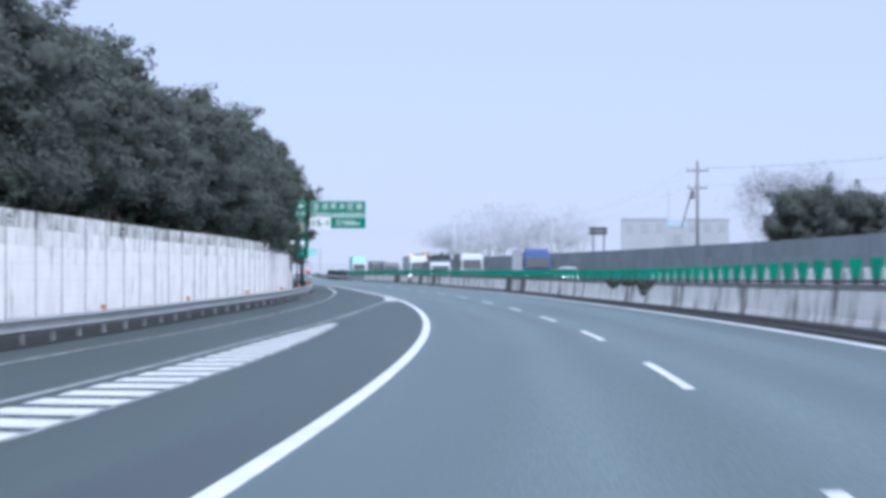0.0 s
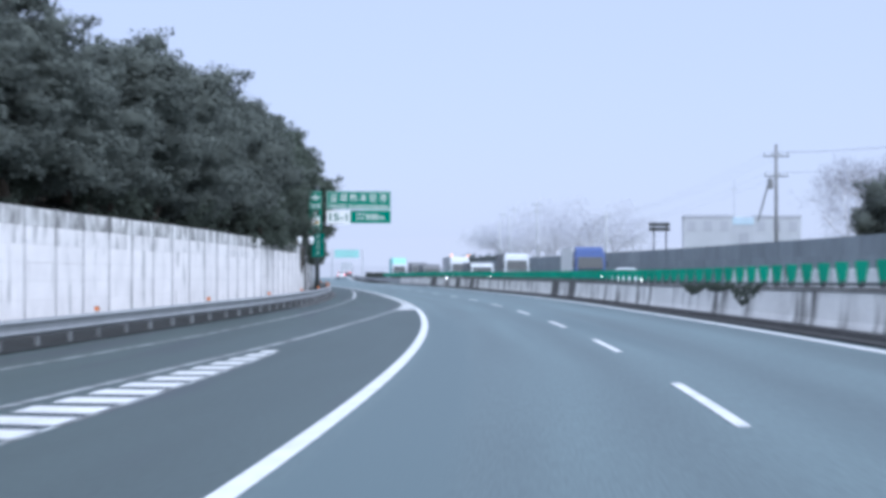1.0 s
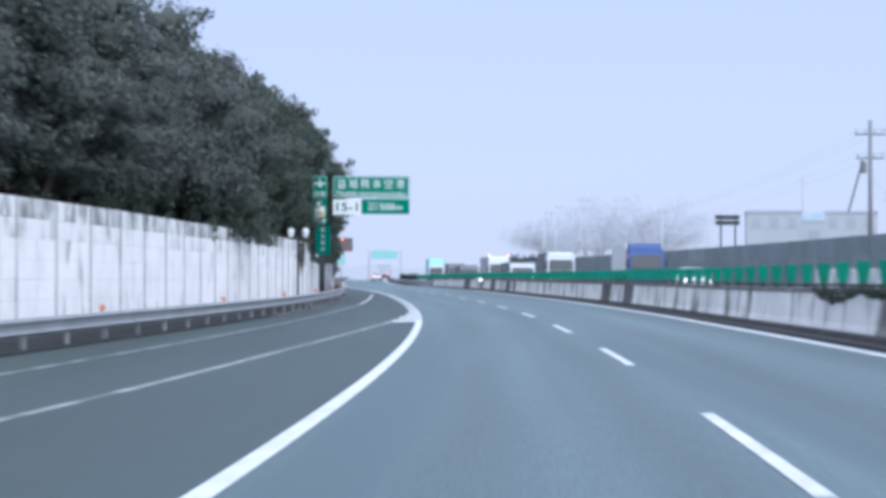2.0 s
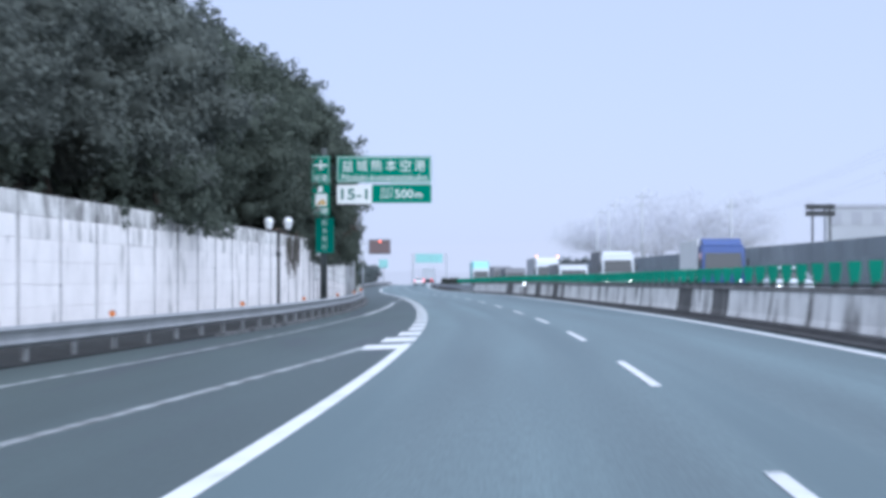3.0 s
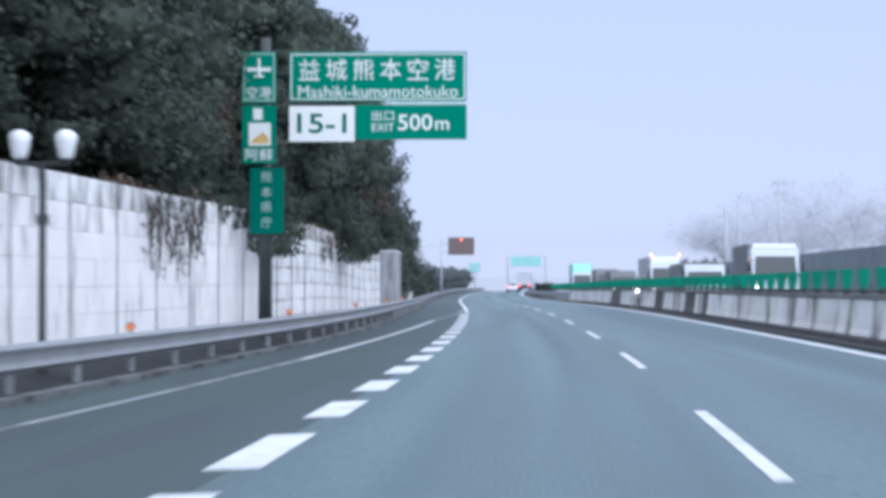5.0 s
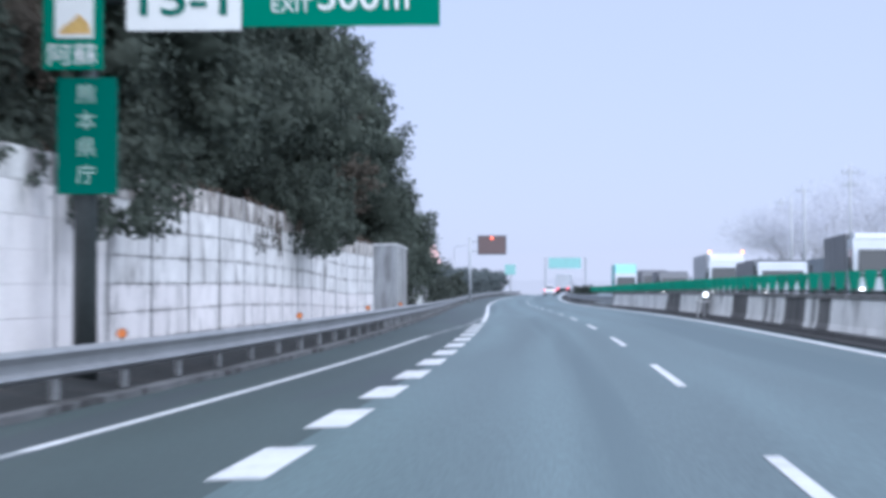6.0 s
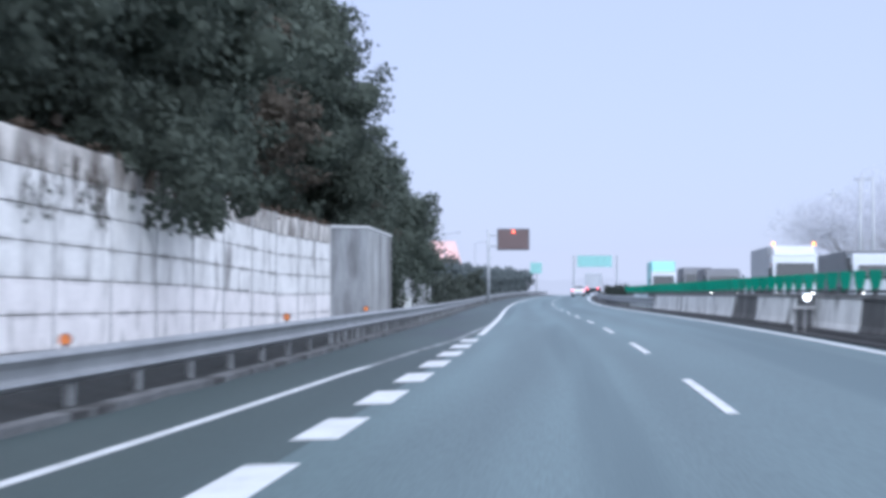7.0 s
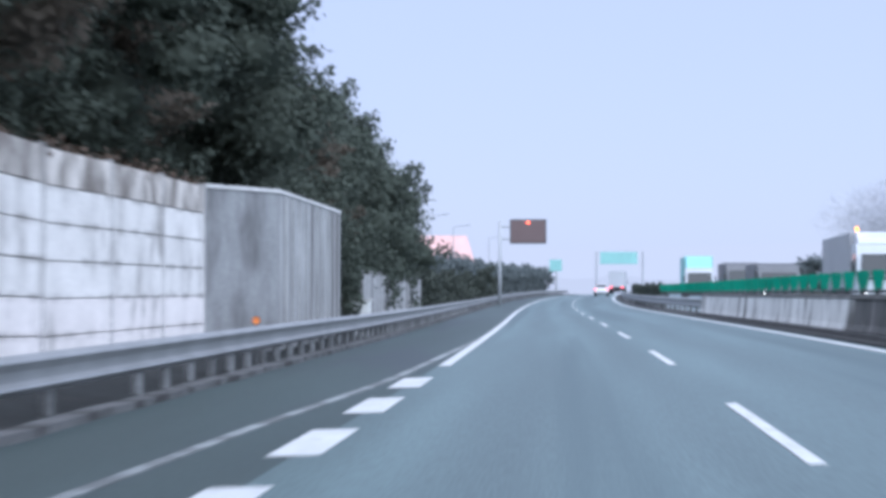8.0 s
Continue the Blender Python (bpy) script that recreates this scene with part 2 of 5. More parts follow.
BARRIER_DARK = surface("soot_dark_barrier", (0.125, 0.125, 0.125), 0.92, blotch=(0.3, 1.0), grain=(0.15, 14.0), bump=0.3, each=0.1, stain=((0.30, 0.29, 0.285), 0.12, 1.2, (1.3, 1.3, 0.4)))
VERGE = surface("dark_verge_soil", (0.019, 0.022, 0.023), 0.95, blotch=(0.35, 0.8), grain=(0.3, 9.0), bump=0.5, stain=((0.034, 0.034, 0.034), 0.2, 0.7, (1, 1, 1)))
GUTTER = surface("dark_gutter", (0.050, 0.050, 0.051), 0.9, blotch=(0.3, 1.0), bump=0.3)
GREEN_PLATE = surface("green_plastic_plate", (0.006, 0.165, 0.108), 0.45, blotch=(0.12, 2.0), grain=(0.06, 20.0), bump=0.05, each=0.12, spec=0.15)
SIGN_GREEN = surface("sign_green", (0.0, 0.20, 0.13), 0.5, blotch=(0.04, 1.0), grain=(0.03, 20.0), bump=0.0, spec=0.12)
SIGN_DARK_GREEN = surface("sign_deep_green", (0.0, 0.135, 0.10), 0.5, blotch=(0.05, 1.0), grain=(0.03, 20.0), bump=0.0, spec=0.12)
SIGN_WHITE = surface("sign_white", (0.78, 0.80, 0.80), 0.4, blotch=(0.03, 1.0), grain=(0.02, 20.0), bump=0.0)
SIGN_FADED = surface("faded_sign_print", (0.40, 0.55, 0.50), 0.5, blotch=(0.08, 2.0), bump=0.0)
SIGN_YELLOW = surface("sign_ochre", (0.55, 0.36, 0.12), 0.5, bump=0.0)
SIGN_POLE = surface("dark_painted_pole", (0.060, 0.070, 0.072), 0.5, 0.2, blotch=(0.2, 1.5))
DARK_METAL = surface("dark_metal", (0.05, 0.053, 0.056), 0.5, 0.3, blotch=(0.2, 2.0))
LANTERN = surface("milk_glass", (0.80, 0.82, 0.84), 0.3, blotch=(0.04, 2.0), bump=0.0)
ORANGE = surface("orange_reflector", (0.85, 0.27, 0.08), 0.3, blotch=(0.08, 4.0), bump=0.0)
NOISE_WALL = surface("grey_noise_panel", (0.235, 0.263, 0.285), 0.75, blotch=(0.12, 0.5), grain=(0.08, 10.0), bump=0.15, each=0.08)
BARK = surface("bark", (0.075, 0.062, 0.052), 0.95, blotch=(0.3, 1.5), grain=(0.3, 15.0), bump=0.6, stretch=(1, 1, 0.3))
# Bark of the bare trees, paled in its colour to imitate mist.
GREY_BARK = surface("haze_paled_bark", (0.46, 0.46, 0.50), 0.95, blotch=(0.2, 1.5), grain=(0.2, 15.0), bump=0.3, stretch=(1, 1, 0.3))
SOIL = surface("leaf_litter_soil", (0.075, 0.055, 0.042), 0.95, blotch=(0.35, 0.6), grain=(0.3, 6.0), bump=0.6, stain=((0.045, 0.055, 0.028), 0.5, 0.4, (1, 1, 1)))
GRASS = surface("dry_winter_grass", (0.12, 0.115, 0.075), 0.95, blotch=(0.3, 0.05), grain=(0.25, 1.2), bump=0.5, stain=((0.07, 0.085, 0.045), 0.5, 0.03, (1, 1, 1)))
RUBBER = surface("tyre_rubber", (0.018, 0.018, 0.019), 0.85, bump=0.1)
RIM = surface("alloy_rim", (0.45, 0.46, 0.48), 0.35, 0.8, bump=0.0)
GLASS = surface("dark_window_glass", (0.025, 0.030, 0.035), 0.06, blotch=(0.02, 1.0), grain=(0.02, 5.0), bump=0.0, spec=0.7)
SILVER = surface("silver_car_paint", (0.70, 0.70, 0.73), 0.3, 0.1, blotch=(0.03, 1.0), grain=(0.02, 90.0), bump=0.0, spec=0.6)
TRUCK_WHITE = surface("white_truck_paint", (0.56, 0.59, 0.63), 0.4, blotch=(0.06, 0.8), grain=(0.04, 8.0), bump=0.05)
LORRY_WHITE = surface("bright_white_box", (0.80, 0.81, 0.82), 0.45, blotch=(0.05, 0.8), bump=0.05)
TRUCK_BLUE = surface("blue_truck_paint", (0.045, 0.085, 0.25), 0.4, blotch=(0.08, 0.8), bump=0.05)
# Turquoise and dark lorry paint are paled to imitate haze on far traffic.
TRUCK_TEAL = surface("turquoise_truck_paint", (0.28, 0.58, 0.59), 0.4, blotch=(0.06, 0.8), bump=0.05)
TRUCK_DARK = surface("dark_truck_paint", (0.17, 0.175, 0.19), 0.45, blotch=(0.1, 0.8), bump=0.05)
TRUCK_GREY = surface("grey_truck_box", (0.40, 0.41, 0.43), 0.5, blotch=(0.08, 0.6), bump=0.05)
HEADLIGHT = glow("lit_headlight", (1.0, 0.98, 0.90), 3.0)
MARKER = glow("orange_marker_lamp", (1.0, 0.32, 0.03), 3.0)
TAIL = glow("red_tail_lamp", (1.0, 0.08, 0.10), 2.0)
LED = surface("unlit_led_panel", (0.16, 0.115, 0.115), 0.6, blotch=(0.05, 1.0), bump=0.05)
# Far walls, roofs, signs and poles: haze is put into these pale colours.
PALE_HOUSE = surface("haze_paled_wall", (0.47, 0.49, 0.53), 0.9, blotch=(0.06, 0.3), bump=0.1)
PALE_ROOF = surface("haze_paled_roof", (0.40, 0.41, 0.46), 0.85, blotch=(0.08, 0.3), bump=0.1)
MISTY_GREEN = surface("haze_paled_green_sign", (0.30, 0.58, 0.56), 0.6, blotch=(0.06, 1.0), bump=0.0)
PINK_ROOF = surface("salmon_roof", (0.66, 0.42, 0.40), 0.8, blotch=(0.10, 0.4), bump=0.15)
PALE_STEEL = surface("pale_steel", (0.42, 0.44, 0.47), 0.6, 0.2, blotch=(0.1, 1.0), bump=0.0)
POLE_CONC = surface("grey_concrete_pole", (0.20, 0.205, 0.215), 0.85, blotch=(0.12, 1.0), bump=0.1)


def leaf_material(name, base, swing=0.22, through=0.35):
    """Leaves: the colour swings from leaf to leaf, and some light comes through."""
    m = bpy.data.materials.new(name)
    m.use_nodes = True
    nodes, link = m.node_tree.nodes, m.node_tree.links.new
    shader = nodes["Principled BSDF"]
    isle = nodes.new("ShaderNodeNewGeometry").outputs["Random Per Island"]
    coords = nodes.new("ShaderNodeTexCoord").outputs["Object"]
    n = nodes.new("ShaderNodeTexNoise")
    n.inputs["Scale"].default_value = 0.45
    link(coords, n.inputs["Vector"])
    both = nodes.new("ShaderNodeMath")
    both.operation = "ADD"
    link(isle, both.inputs[0])
    link(n.outputs["Fac"], both.inputs[1])
    info = nodes.new("ShaderNodeObjectInfo")
    more = nodes.new("ShaderNodeMath")
    more.operation = "MULTIPLY_ADD"
    more.inputs[1].default_value = 0.5
    link(info.outputs["Random"], more.inputs[0])
    link(both.outputs[0], more.inputs[2])
    ramp = nodes.new("ShaderNodeMapRange")
    ramp.inputs[1].default_value, ramp.inputs[2].default_value = 0.3, 2.0
    ramp.inputs[3].default_value, ramp.inputs[4].default_value = 1 - swing, 1 + swing
    link(more.outputs[0], ramp.inputs[0])
    tint = nodes.new("ShaderNodeMix")
    tint.data_type, tint.blend_type = "RGBA", "MULTIPLY"
    tint.inputs["Factor"].default_value = 1.0
    tint.inputs["A"].default_value = (*base, 1)
    link(ramp.outputs[0], tint.inputs["B"])
    link(tint.outputs["Result"], shader.inputs["Base Color"])
    shader.inputs["Roughness"].default_value = 0.8
    shader.inputs["Specular IOR Level"].default_value = 0.03
    thin = nodes.new("ShaderNodeBsdfTranslucent")
    link(tint.outputs["Result"], thin.inputs["Color"])
    mix = nodes.new("ShaderNodeMixShader")
    mix.inputs[0].default_value = through
    link(shader.outputs[0], mix.inputs[1])
    link(thin.outputs[0], mix.inputs[2])
    link(mix.outputs[0], nodes["Material Output"].inputs["Surface"])
    return m


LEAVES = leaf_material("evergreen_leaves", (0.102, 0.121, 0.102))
# The evergreen leaves again, paled so that the colour imitates haze.
HAZED_LEAVES = leaf_material("haze_paled_leaves", (0.140, 0.158, 0.145))
RUST_LEAVES = leaf_material("rusty_leaves", (0.135, 0.118, 0.098))
HEDGE_LEAVES = leaf_material("hedge_leaves", (0.085, 0.098, 0.085))
# Hedge leaves greyed and lightened: distance haze sits in the colour.
FAR_HEDGE = leaf_material("haze_greyed_hedge", (0.15, 0.175, 0.18))
TWIGS = leaf_material("grey_winter_twigs", (0.24, 0.23, 0.26), 0.2)
# Near sky tone: mist over the far bare trees is put into this colour.
HAZED_TWIGS = leaf_material("haze_paled_twigs", (0.66, 0.67, 0.73), 0.12)

# ---- mesh helpers ----


def mesh_object(name, bm, material, smooth=False):
    me = bpy.data.meshes.new(name)
    bm.to_mesh(me)
    bm.free()
    me.materials.append(material)
    if smooth:
        me.shade_smooth()
    return new(name, me)


def part(name, bm, material, parent, label="", smooth=False):
    ob = mesh_object(name, bm, material, smooth)
    ob.parent = parent
    return tagged(ob, label)


def piece(name, me, parent, m):
    """One of many alike pieces on shared mesh data; m: its pose within the parent."""
    ob = new(name, me)
    ob.parent = parent
    ob.matrix_basis = m
    return ob


def thing(name, m, label, category, group="", kind=""):
    ob = new(name)
    ob.empty_display_size = 0.2
    ob.matrix_basis = m
    return tagged(ob, label, category, group, kind)


def box(bm, x0, x1, y0, y1, z0, z1, bevel=0.0):
    made = bmesh.ops.create_cube(bm, size=1.0, matrix=Matrix.Translation(((x0 + x1) / 2, (y0 + y1) / 2, (z0 + z1) / 2)) @ Matrix.Diagonal((x1 - x0, y1 - y0, z1 - z0, 1)))
    if bevel:
        edges = {e for v in made["verts"] for e in v.link_edges}
        bmesh.ops.bevel(bm, geom=list(edges), offset=bevel, segments=2, affect="EDGES", profile=0.6)
    return bm


def boxed(x0, x1, y0, y1, z0, z1, bevel=0.0):
    return box(bmesh.new(), x0, x1, y0, y1, z0, z1, bevel)


def tube(bm, a, b, r0, r1=None, sides=12):
    """A tapered round bar from a to b."""
    a, b = Vector(a), Vector(b)
    turn = (b - a).to_track_quat("Z", "Y").to_matrix().to_4x4()
    bmesh.ops.create_cone(bm, cap_ends=True, segments=sides, radius1=r0, radius2=r0 if r1 is None else r1, depth=(b - a).length, matrix=Matrix.Translation((a + b) / 2) @ turn)
    return bm


def loft(bm, loops, closed=True, caps=True):
    """Quads between loops of equal length."""
    rows = [[bm.verts.new(p) for p in loop] for loop in loops]
    n = len(rows[0])
    for a, b in zip(rows, rows[1:]):
        for i in range(n if closed else n - 1):
            j = (i + 1) % n
            bm.faces.new((a[i], a[j], b[j], b[i]))
    if closed and caps:
        bm.faces.new(rows[0][::-1])
        bm.faces.new(rows[-1])
    bmesh.ops.recalc_face_normals(bm, faces=bm.faces)
    return bm


def sweep(s0, s1, profile, step=4.0, closed=True, origin=None):
    """A profile of (u, z), a list or a function of s, carried along the road."""
    n = max(1, round((s1 - s0) / step))
    loops = []
    for i in range(n + 1):
        s = s0 + (s1 - s0) * i / n
        loops.append([at(s, u, z) for u, z in (profile(s) if callable(profile) else profile)])
    return loft(bmesh.new(), loops, closed)


def sheet(name, s0, s1, edges, material, step=3.0, lift=0.0, parts=1):
    """A road surface between two edges, functions of s, with a map of (u, s) for its streaks."""
    n = max(1, round((s1 - s0) / step))
    verts, faces, maps = [], [], []
    for i in range(n + 1):
        s = s0 + (s1 - s0) * i / n
        a, b = (e(s) if callable(e) else e for e in edges)
        for k in range(parts + 1):
            u = a + (b - a) * k / parts
            verts.append(at(s, u, lift))
            maps.append((u, s))
    w = parts + 1
    for i in range(n):
        for k in range(parts):
            faces.append((i * w + k, i * w + k + 1, (i + 1) * w + k + 1, (i + 1) * w + k))
    me = bpy.data.meshes.new(name)
    me.from_pydata(verts, [], faces)
    layer = me.uv_layers.new(name="road")
    for loop in me.loops:
        layer.data[loop.index].uv = maps[loop.vertex_index]
    me.materials.append(material)
    me.shade_smooth()
    return new(name, me)


def solid_strip(name, s0, s1, edges, z0, z1, material, parent=None, step=3.0):
    """A thin slab on the road between two edges."""
    def profile(s):
        a, b = (e(s) if callable(e) else e for e in edges)
        return [(a, z0), (b, z0), (b, z1), (a, z1)]
    bm = sweep(s0, s1, profile, step)
    if parent:
        return part(name, bm, material, parent)
    return mesh_object(name, bm, material)

# ---- ground, road, markings ----


def ground_sheet():
    near_x, near_y = np.arange(-160, 201, 10.0), np.arange(-60, 701, 10.0)
    xs = np.r_[[-4000, -2500, -1500, -900, -500, -280], near_x, [300, 500, 900, 1500, 2500, 4000]]
    ys = np.r_[[-2500, -1200, -600, -250, -120], near_y, [800, 1000, 1400, 2000, 3000, 4500]]
    verts, faces = [], []
    for y in ys:
        for x in xs:
            k = int(np.argmin((LX - x) ** 2 + (LY - y) ** 2))
            u = (x - LX[k]) * math.cos(TURN[k]) + (y - LY[k]) * math.sin(TURN[k])
            z = LZ[k] + LBANK[k] * max(-16, min(20, u)) - 0.16 - 0.02 * max(0.0, abs(u - 3) - 22) ** 0.5
            verts.append((x, y, z))
    w = len(xs)
    for i in range(len(ys) - 1):
        for k in range(w - 1):
            faces.append((i * w + k, i * w + k + 1, (i + 1) * w + k + 1, (i + 1) * w + k))
    me = bpy.data.meshes.new("ground")
    me.from_pydata(verts, [], faces)
    me.materials.append(GRASS)
    me.shade_smooth()
    return tagged(new("ground", me), "dry winter grass beyond the motorway", kind="structure")


ground_sheet()
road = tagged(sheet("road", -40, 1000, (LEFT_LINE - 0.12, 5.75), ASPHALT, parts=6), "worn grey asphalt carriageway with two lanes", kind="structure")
ramp = tagged(sheet("ramp_road", -40, 1000, (lambda s: rail_u(s) + 0.1, LEFT_LINE - 0.12), RAMP_ASPHALT, parts=4), "darker asphalt of the joining ramp and shoulder", kind="structure")
opposite = tagged(sheet("opposite_road", -40, 1000, (6.55, 17.9), ASPHALT, parts=6), "asphalt of the opposite carriageway behind the median", kind="structure")

PAINT_Z = (0.002, 0.008)


def marking(name, s0, s1, a, b, parent, material=PAINT, step=3.0):
    return solid_strip(name, s0, s1, (a, b), *PAINT_Z, material, parent, step)


marking("edge_line", -30, 157.0, LEFT_LINE - 0.10, LEFT_LINE + 0.10, road)
marking("edge_line", 277.5, 900, LEFT_LINE - 0.10, LEFT_LINE + 0.10, road)
marking("edge_line", -30, 900, RIGHT_LINE - 0.10, RIGHT_LINE + 0.10, road)
for k in range(-3, 30):
    s = 62.7 + 20.0 * k
    marking("lane_dash", s - 8.0, s, DASH_LINE - 0.062, DASH_LINE + 0.062, road, DASH_PAINT)
# The gore's tip, then the slanted blocks of the merging lane.
for k in range(20):
    far = 156.75 + 6.085 * k
    wide = max(0.43, 0.99 - 0.21 * k)
    marking("merge_block", far - (4.0 if 0 < k < 5 else 3.25), far, LEFT_LINE + 0.10 - wide, LEFT_LINE + 0.10, road, step=1.0)
marking("ramp_line", -30, 155.0, lambda s: ramp_line_u(s) - 0.09, lambda s: ramp_line_u(s) + 0.09, ramp, THIN_PAINT)
for a, b, paint in ((60, 206, THIN_PAINT), (206, 252, DASH_PAINT), (252, 300, THIN_PAINT)):
    marking("outer_line", a, b, lambda s: outer_line_u(s) - 0.075, lambda s: outer_line_u(s) + 0.075, ramp, paint)
marking("outer_line", 300, 900, -2.5, -2.47, ramp, THIN_PAINT)


def hatch_bar(s):
    """One slanted bar of the painted island beside the ramp."""
    left, right = ramp_line_u(s) + 0.42, -5.22
    if right - left < 0.12:
        return
    slant, deep = 0.9, 1.25
    bm = bmesh.new()
    lows, highs = [], []
    for u, ds in ((left, 0.0), (right, -slant * (right - left)), (right, deep - slant * (right - left)), (left, deep)):
        lows.append(at(s + ds, u, PAINT_Z[0]))
        highs.append(at(s + ds, u, PAINT_Z[1]))
    loft(bm, [lows, highs])
    part("hatch_bar", bm, PAINT, ramp)


for k in range(42):
    hatch_bar(61.4 + 2.02 * (k - 21))
solid_strip("hatch_edge", -20, 102.5, (-5.21, -5.11), *PAINT_Z, THIN_PAINT, ramp)
marking("lane_line", -30, 900, 7.35, 7.5, opposite)
marking("lane_line", -30, 900, 14.75, 14.9, opposite)
for k in range(30):
    marking("lane_dash", 20.0 * k, 20.0 * k + 8, 11.05, 11.2, opposite)

# Gutters and kerbs.
def kerb_out(s):
    """How far the kerb's outer edge lies in front of the guardrail."""
    return float(np.interp(s, [172, 206, 245, 285, 330], [0.46, 0.50, 0.46, 0.34, 0.29])) + 0.03 * math.sin(0.9 * s) + 0.02 * math.sin(2.3 * s)


def kerb_in(s):
    return rail_u(s) + (kerb_out(s) - 0.30 if s >= 172 else 0.14)


tagged(solid_strip("kerb_left", 172, 700, (kerb_in, lambda s: rail_u(s) + kerb_out(s)), -0.1, 0.09, KERB, step=1.0), "stained concrete kerb under the guardrail", kind="structure")
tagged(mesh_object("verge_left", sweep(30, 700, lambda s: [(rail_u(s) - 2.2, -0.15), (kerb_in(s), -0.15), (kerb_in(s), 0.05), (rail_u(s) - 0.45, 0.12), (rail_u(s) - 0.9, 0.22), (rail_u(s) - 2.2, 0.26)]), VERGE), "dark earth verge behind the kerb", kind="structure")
tagged(solid_strip("gutter_median", -40, 700, (5.42, 6.62), -0.1, 0.05, GUTTER), "dark gutter at the foot of the median", kind="structure")

# ---- hillside behind the wall ----


def hill_profile(s):
    w = wall_u(s) - 0.16
    fade = max(0.0, min(1.0, (318 - s) / 16))
    top = lambda z: z * fade - 0.2 * (1 - fade)  # noqa: E731
    return [(w, -0.3), (w, top(3.15)), (w - 2.0, top(3.9)), (w - 6.0, top(5.2)), (w - 14.0, top(6.8)), (w - 30.0, top(7.0)), (w - 60.0, -1.5), (w - 60.0, -2.5)]


tagged(mesh_object("hillside", sweep(14, 318, hill_profile, 4.0, closed=False), SOIL), "wooded hillside of brown leaf litter behind the wall", kind="structure")

# ---- the panel wall ----
wall = tagged(new("wall_left"), "pale concrete panel wall with moss-stained top", kind="structure")
BAY, ROWS_HIGH, ROW = 4.0, 7, 0.513
WALL_FROM, WALL_TO = 49.0, 281.0


def panel_mesh(name, material, length, height, thick=0.12, edge=0.010):
    bm = boxed(-length / 2, length / 2, -thick, 0.0, 0.0, height)
    bmesh.ops.bevel(bm, geom=[e for e in bm.edges if all(v.co.y > -0.01 for v in e.verts)], offset=edge, segments=1, affect="EDGES")
    me = bpy.data.meshes.new(name)
    bm.to_mesh(me)
    bm.free()
    me.materials.append(material)
    return me


panel_me = panel_mesh("panel", PANEL, BAY - 0.05, ROW - 0.005, edge=0.005)
dripped_me = panel_mesh("panel", DRIPPED_PANEL, BAY - 0.05, ROW - 0.006, edge=0.005)
stained_me = panel_mesh("panel", STAINED_PANEL, BAY - 0.05, ROW - 0.016)
streaky_me = panel_mesh("panel", STREAKY_PANEL, BAY - 0.05, ROW - 0.016)
brown_top_me = panel_mesh("top_panel", BROWN_TOP_PANEL, BAY - 0.05, ROW - 0.016)
top_me = panel_mesh("top_panel", TOP_PANEL, BAY - 0.05, ROW - 0.008)
bays = int((WALL_TO - WALL_FROM) / BAY)


def wall_pose(s, z):
    """x along the wall, y out of it towards the road."""
    a, b = (at(v, wall_u(v), wall_base(v)) for v in (s - 1, s + 1))
    ahead = (b - a).normalized()
    out = Vector((ahead.y, -ahead.x, 0)).normalized()
    up = out.cross(ahead) * -1
    up = up if up.z > 0 else -up
    m = Matrix((ahead, out, up)).transposed().to_4x4()
    return Matrix.Translation(at(s, wall_u(s), wall_base(s) + z)) @ m


def wall_bay(s, joined):
    for r in range(ROWS_HIGH):
        last = r == ROWS_HIGH - 1
        lean = random.uniform(-0.005, 0.005)
        m = wall_pose(s, r * ROW) @ Matrix.Translation((0, lean, 0))
        if joined is None:
            common = (streaky_me if r > 2 else stained_me) if s > 226 else dripped_me if r == 5 else panel_me
            piece("top_panel" if last else "panel", (brown_top_me if s > 226 else top_me) if last else common, wall, m)
        else:
            joined[2 if last else 1 if r == 5 else 0].append(m)


rest = ([], [], [])
for k in range(bays):
    s = WALL_FROM + BAY * (k + 0.5)
    wall_bay(s, None if s > 112 else rest)


def joined_panels(name, me, poses, material):
    base_v = np.array([v.co[:] for v in me.vertices])
    base_f = [tuple(p.vertices) for p in me.polygons]
    verts, faces = [], []
    for m in poses:
        k = len(verts)
        verts += [tuple(m @ Vector(v)) for v in base_v]
        faces += [tuple(i + k for i in f) for f in base_f]
    out = bpy.data.meshes.new(name)
    out.from_pydata(verts, [], faces)
    out.materials.append(material)
    ob = new(name, out)
    ob.parent = wall
    return tagged(ob, kind="stuff")


joined_panels("far_panels", panel_me, rest[0], PANEL)
joined_panels("far_dripped_panels", dripped_me, rest[1], DRIPPED_PANEL)
joined_panels("far_top_panels", top_me, rest[2], TOP_PANEL)
backing = sweep(WALL_FROM, WALL_TO, lambda s: [(wall_u(s) - 0.14, -0.3), (wall_u(s) - 0.07, -0.3), (wall_u(s) - 0.07, 3.48 + wall_base(s)), (wall_u(s) - 0.14, 3.48 + wall_base(s))])
part("backing", backing, JOINT, wall)
bm = boxed(-0.018, 0.018, -0.10, 0.026, -0.15, 3.62, 0.006)
post_me = bpy.data.meshes.new("post")
bm.to_mesh(post_me)
bm.free()
post_me.materials.append(WALL_POST)
pale_post_me = post_me.copy()
pale_post_me.materials[0] = PALE_POST
for k in range(bays + 1):
    s = WALL_FROM + BAY * k
    piece("post", pale_post_me if s > 240 else post_me, wall, wall_pose(s, 0))

# The plain grey end of the wall.
end_wall = tagged(new("wall_end"), "stained plain grey concrete end of the wall", kind="structure")


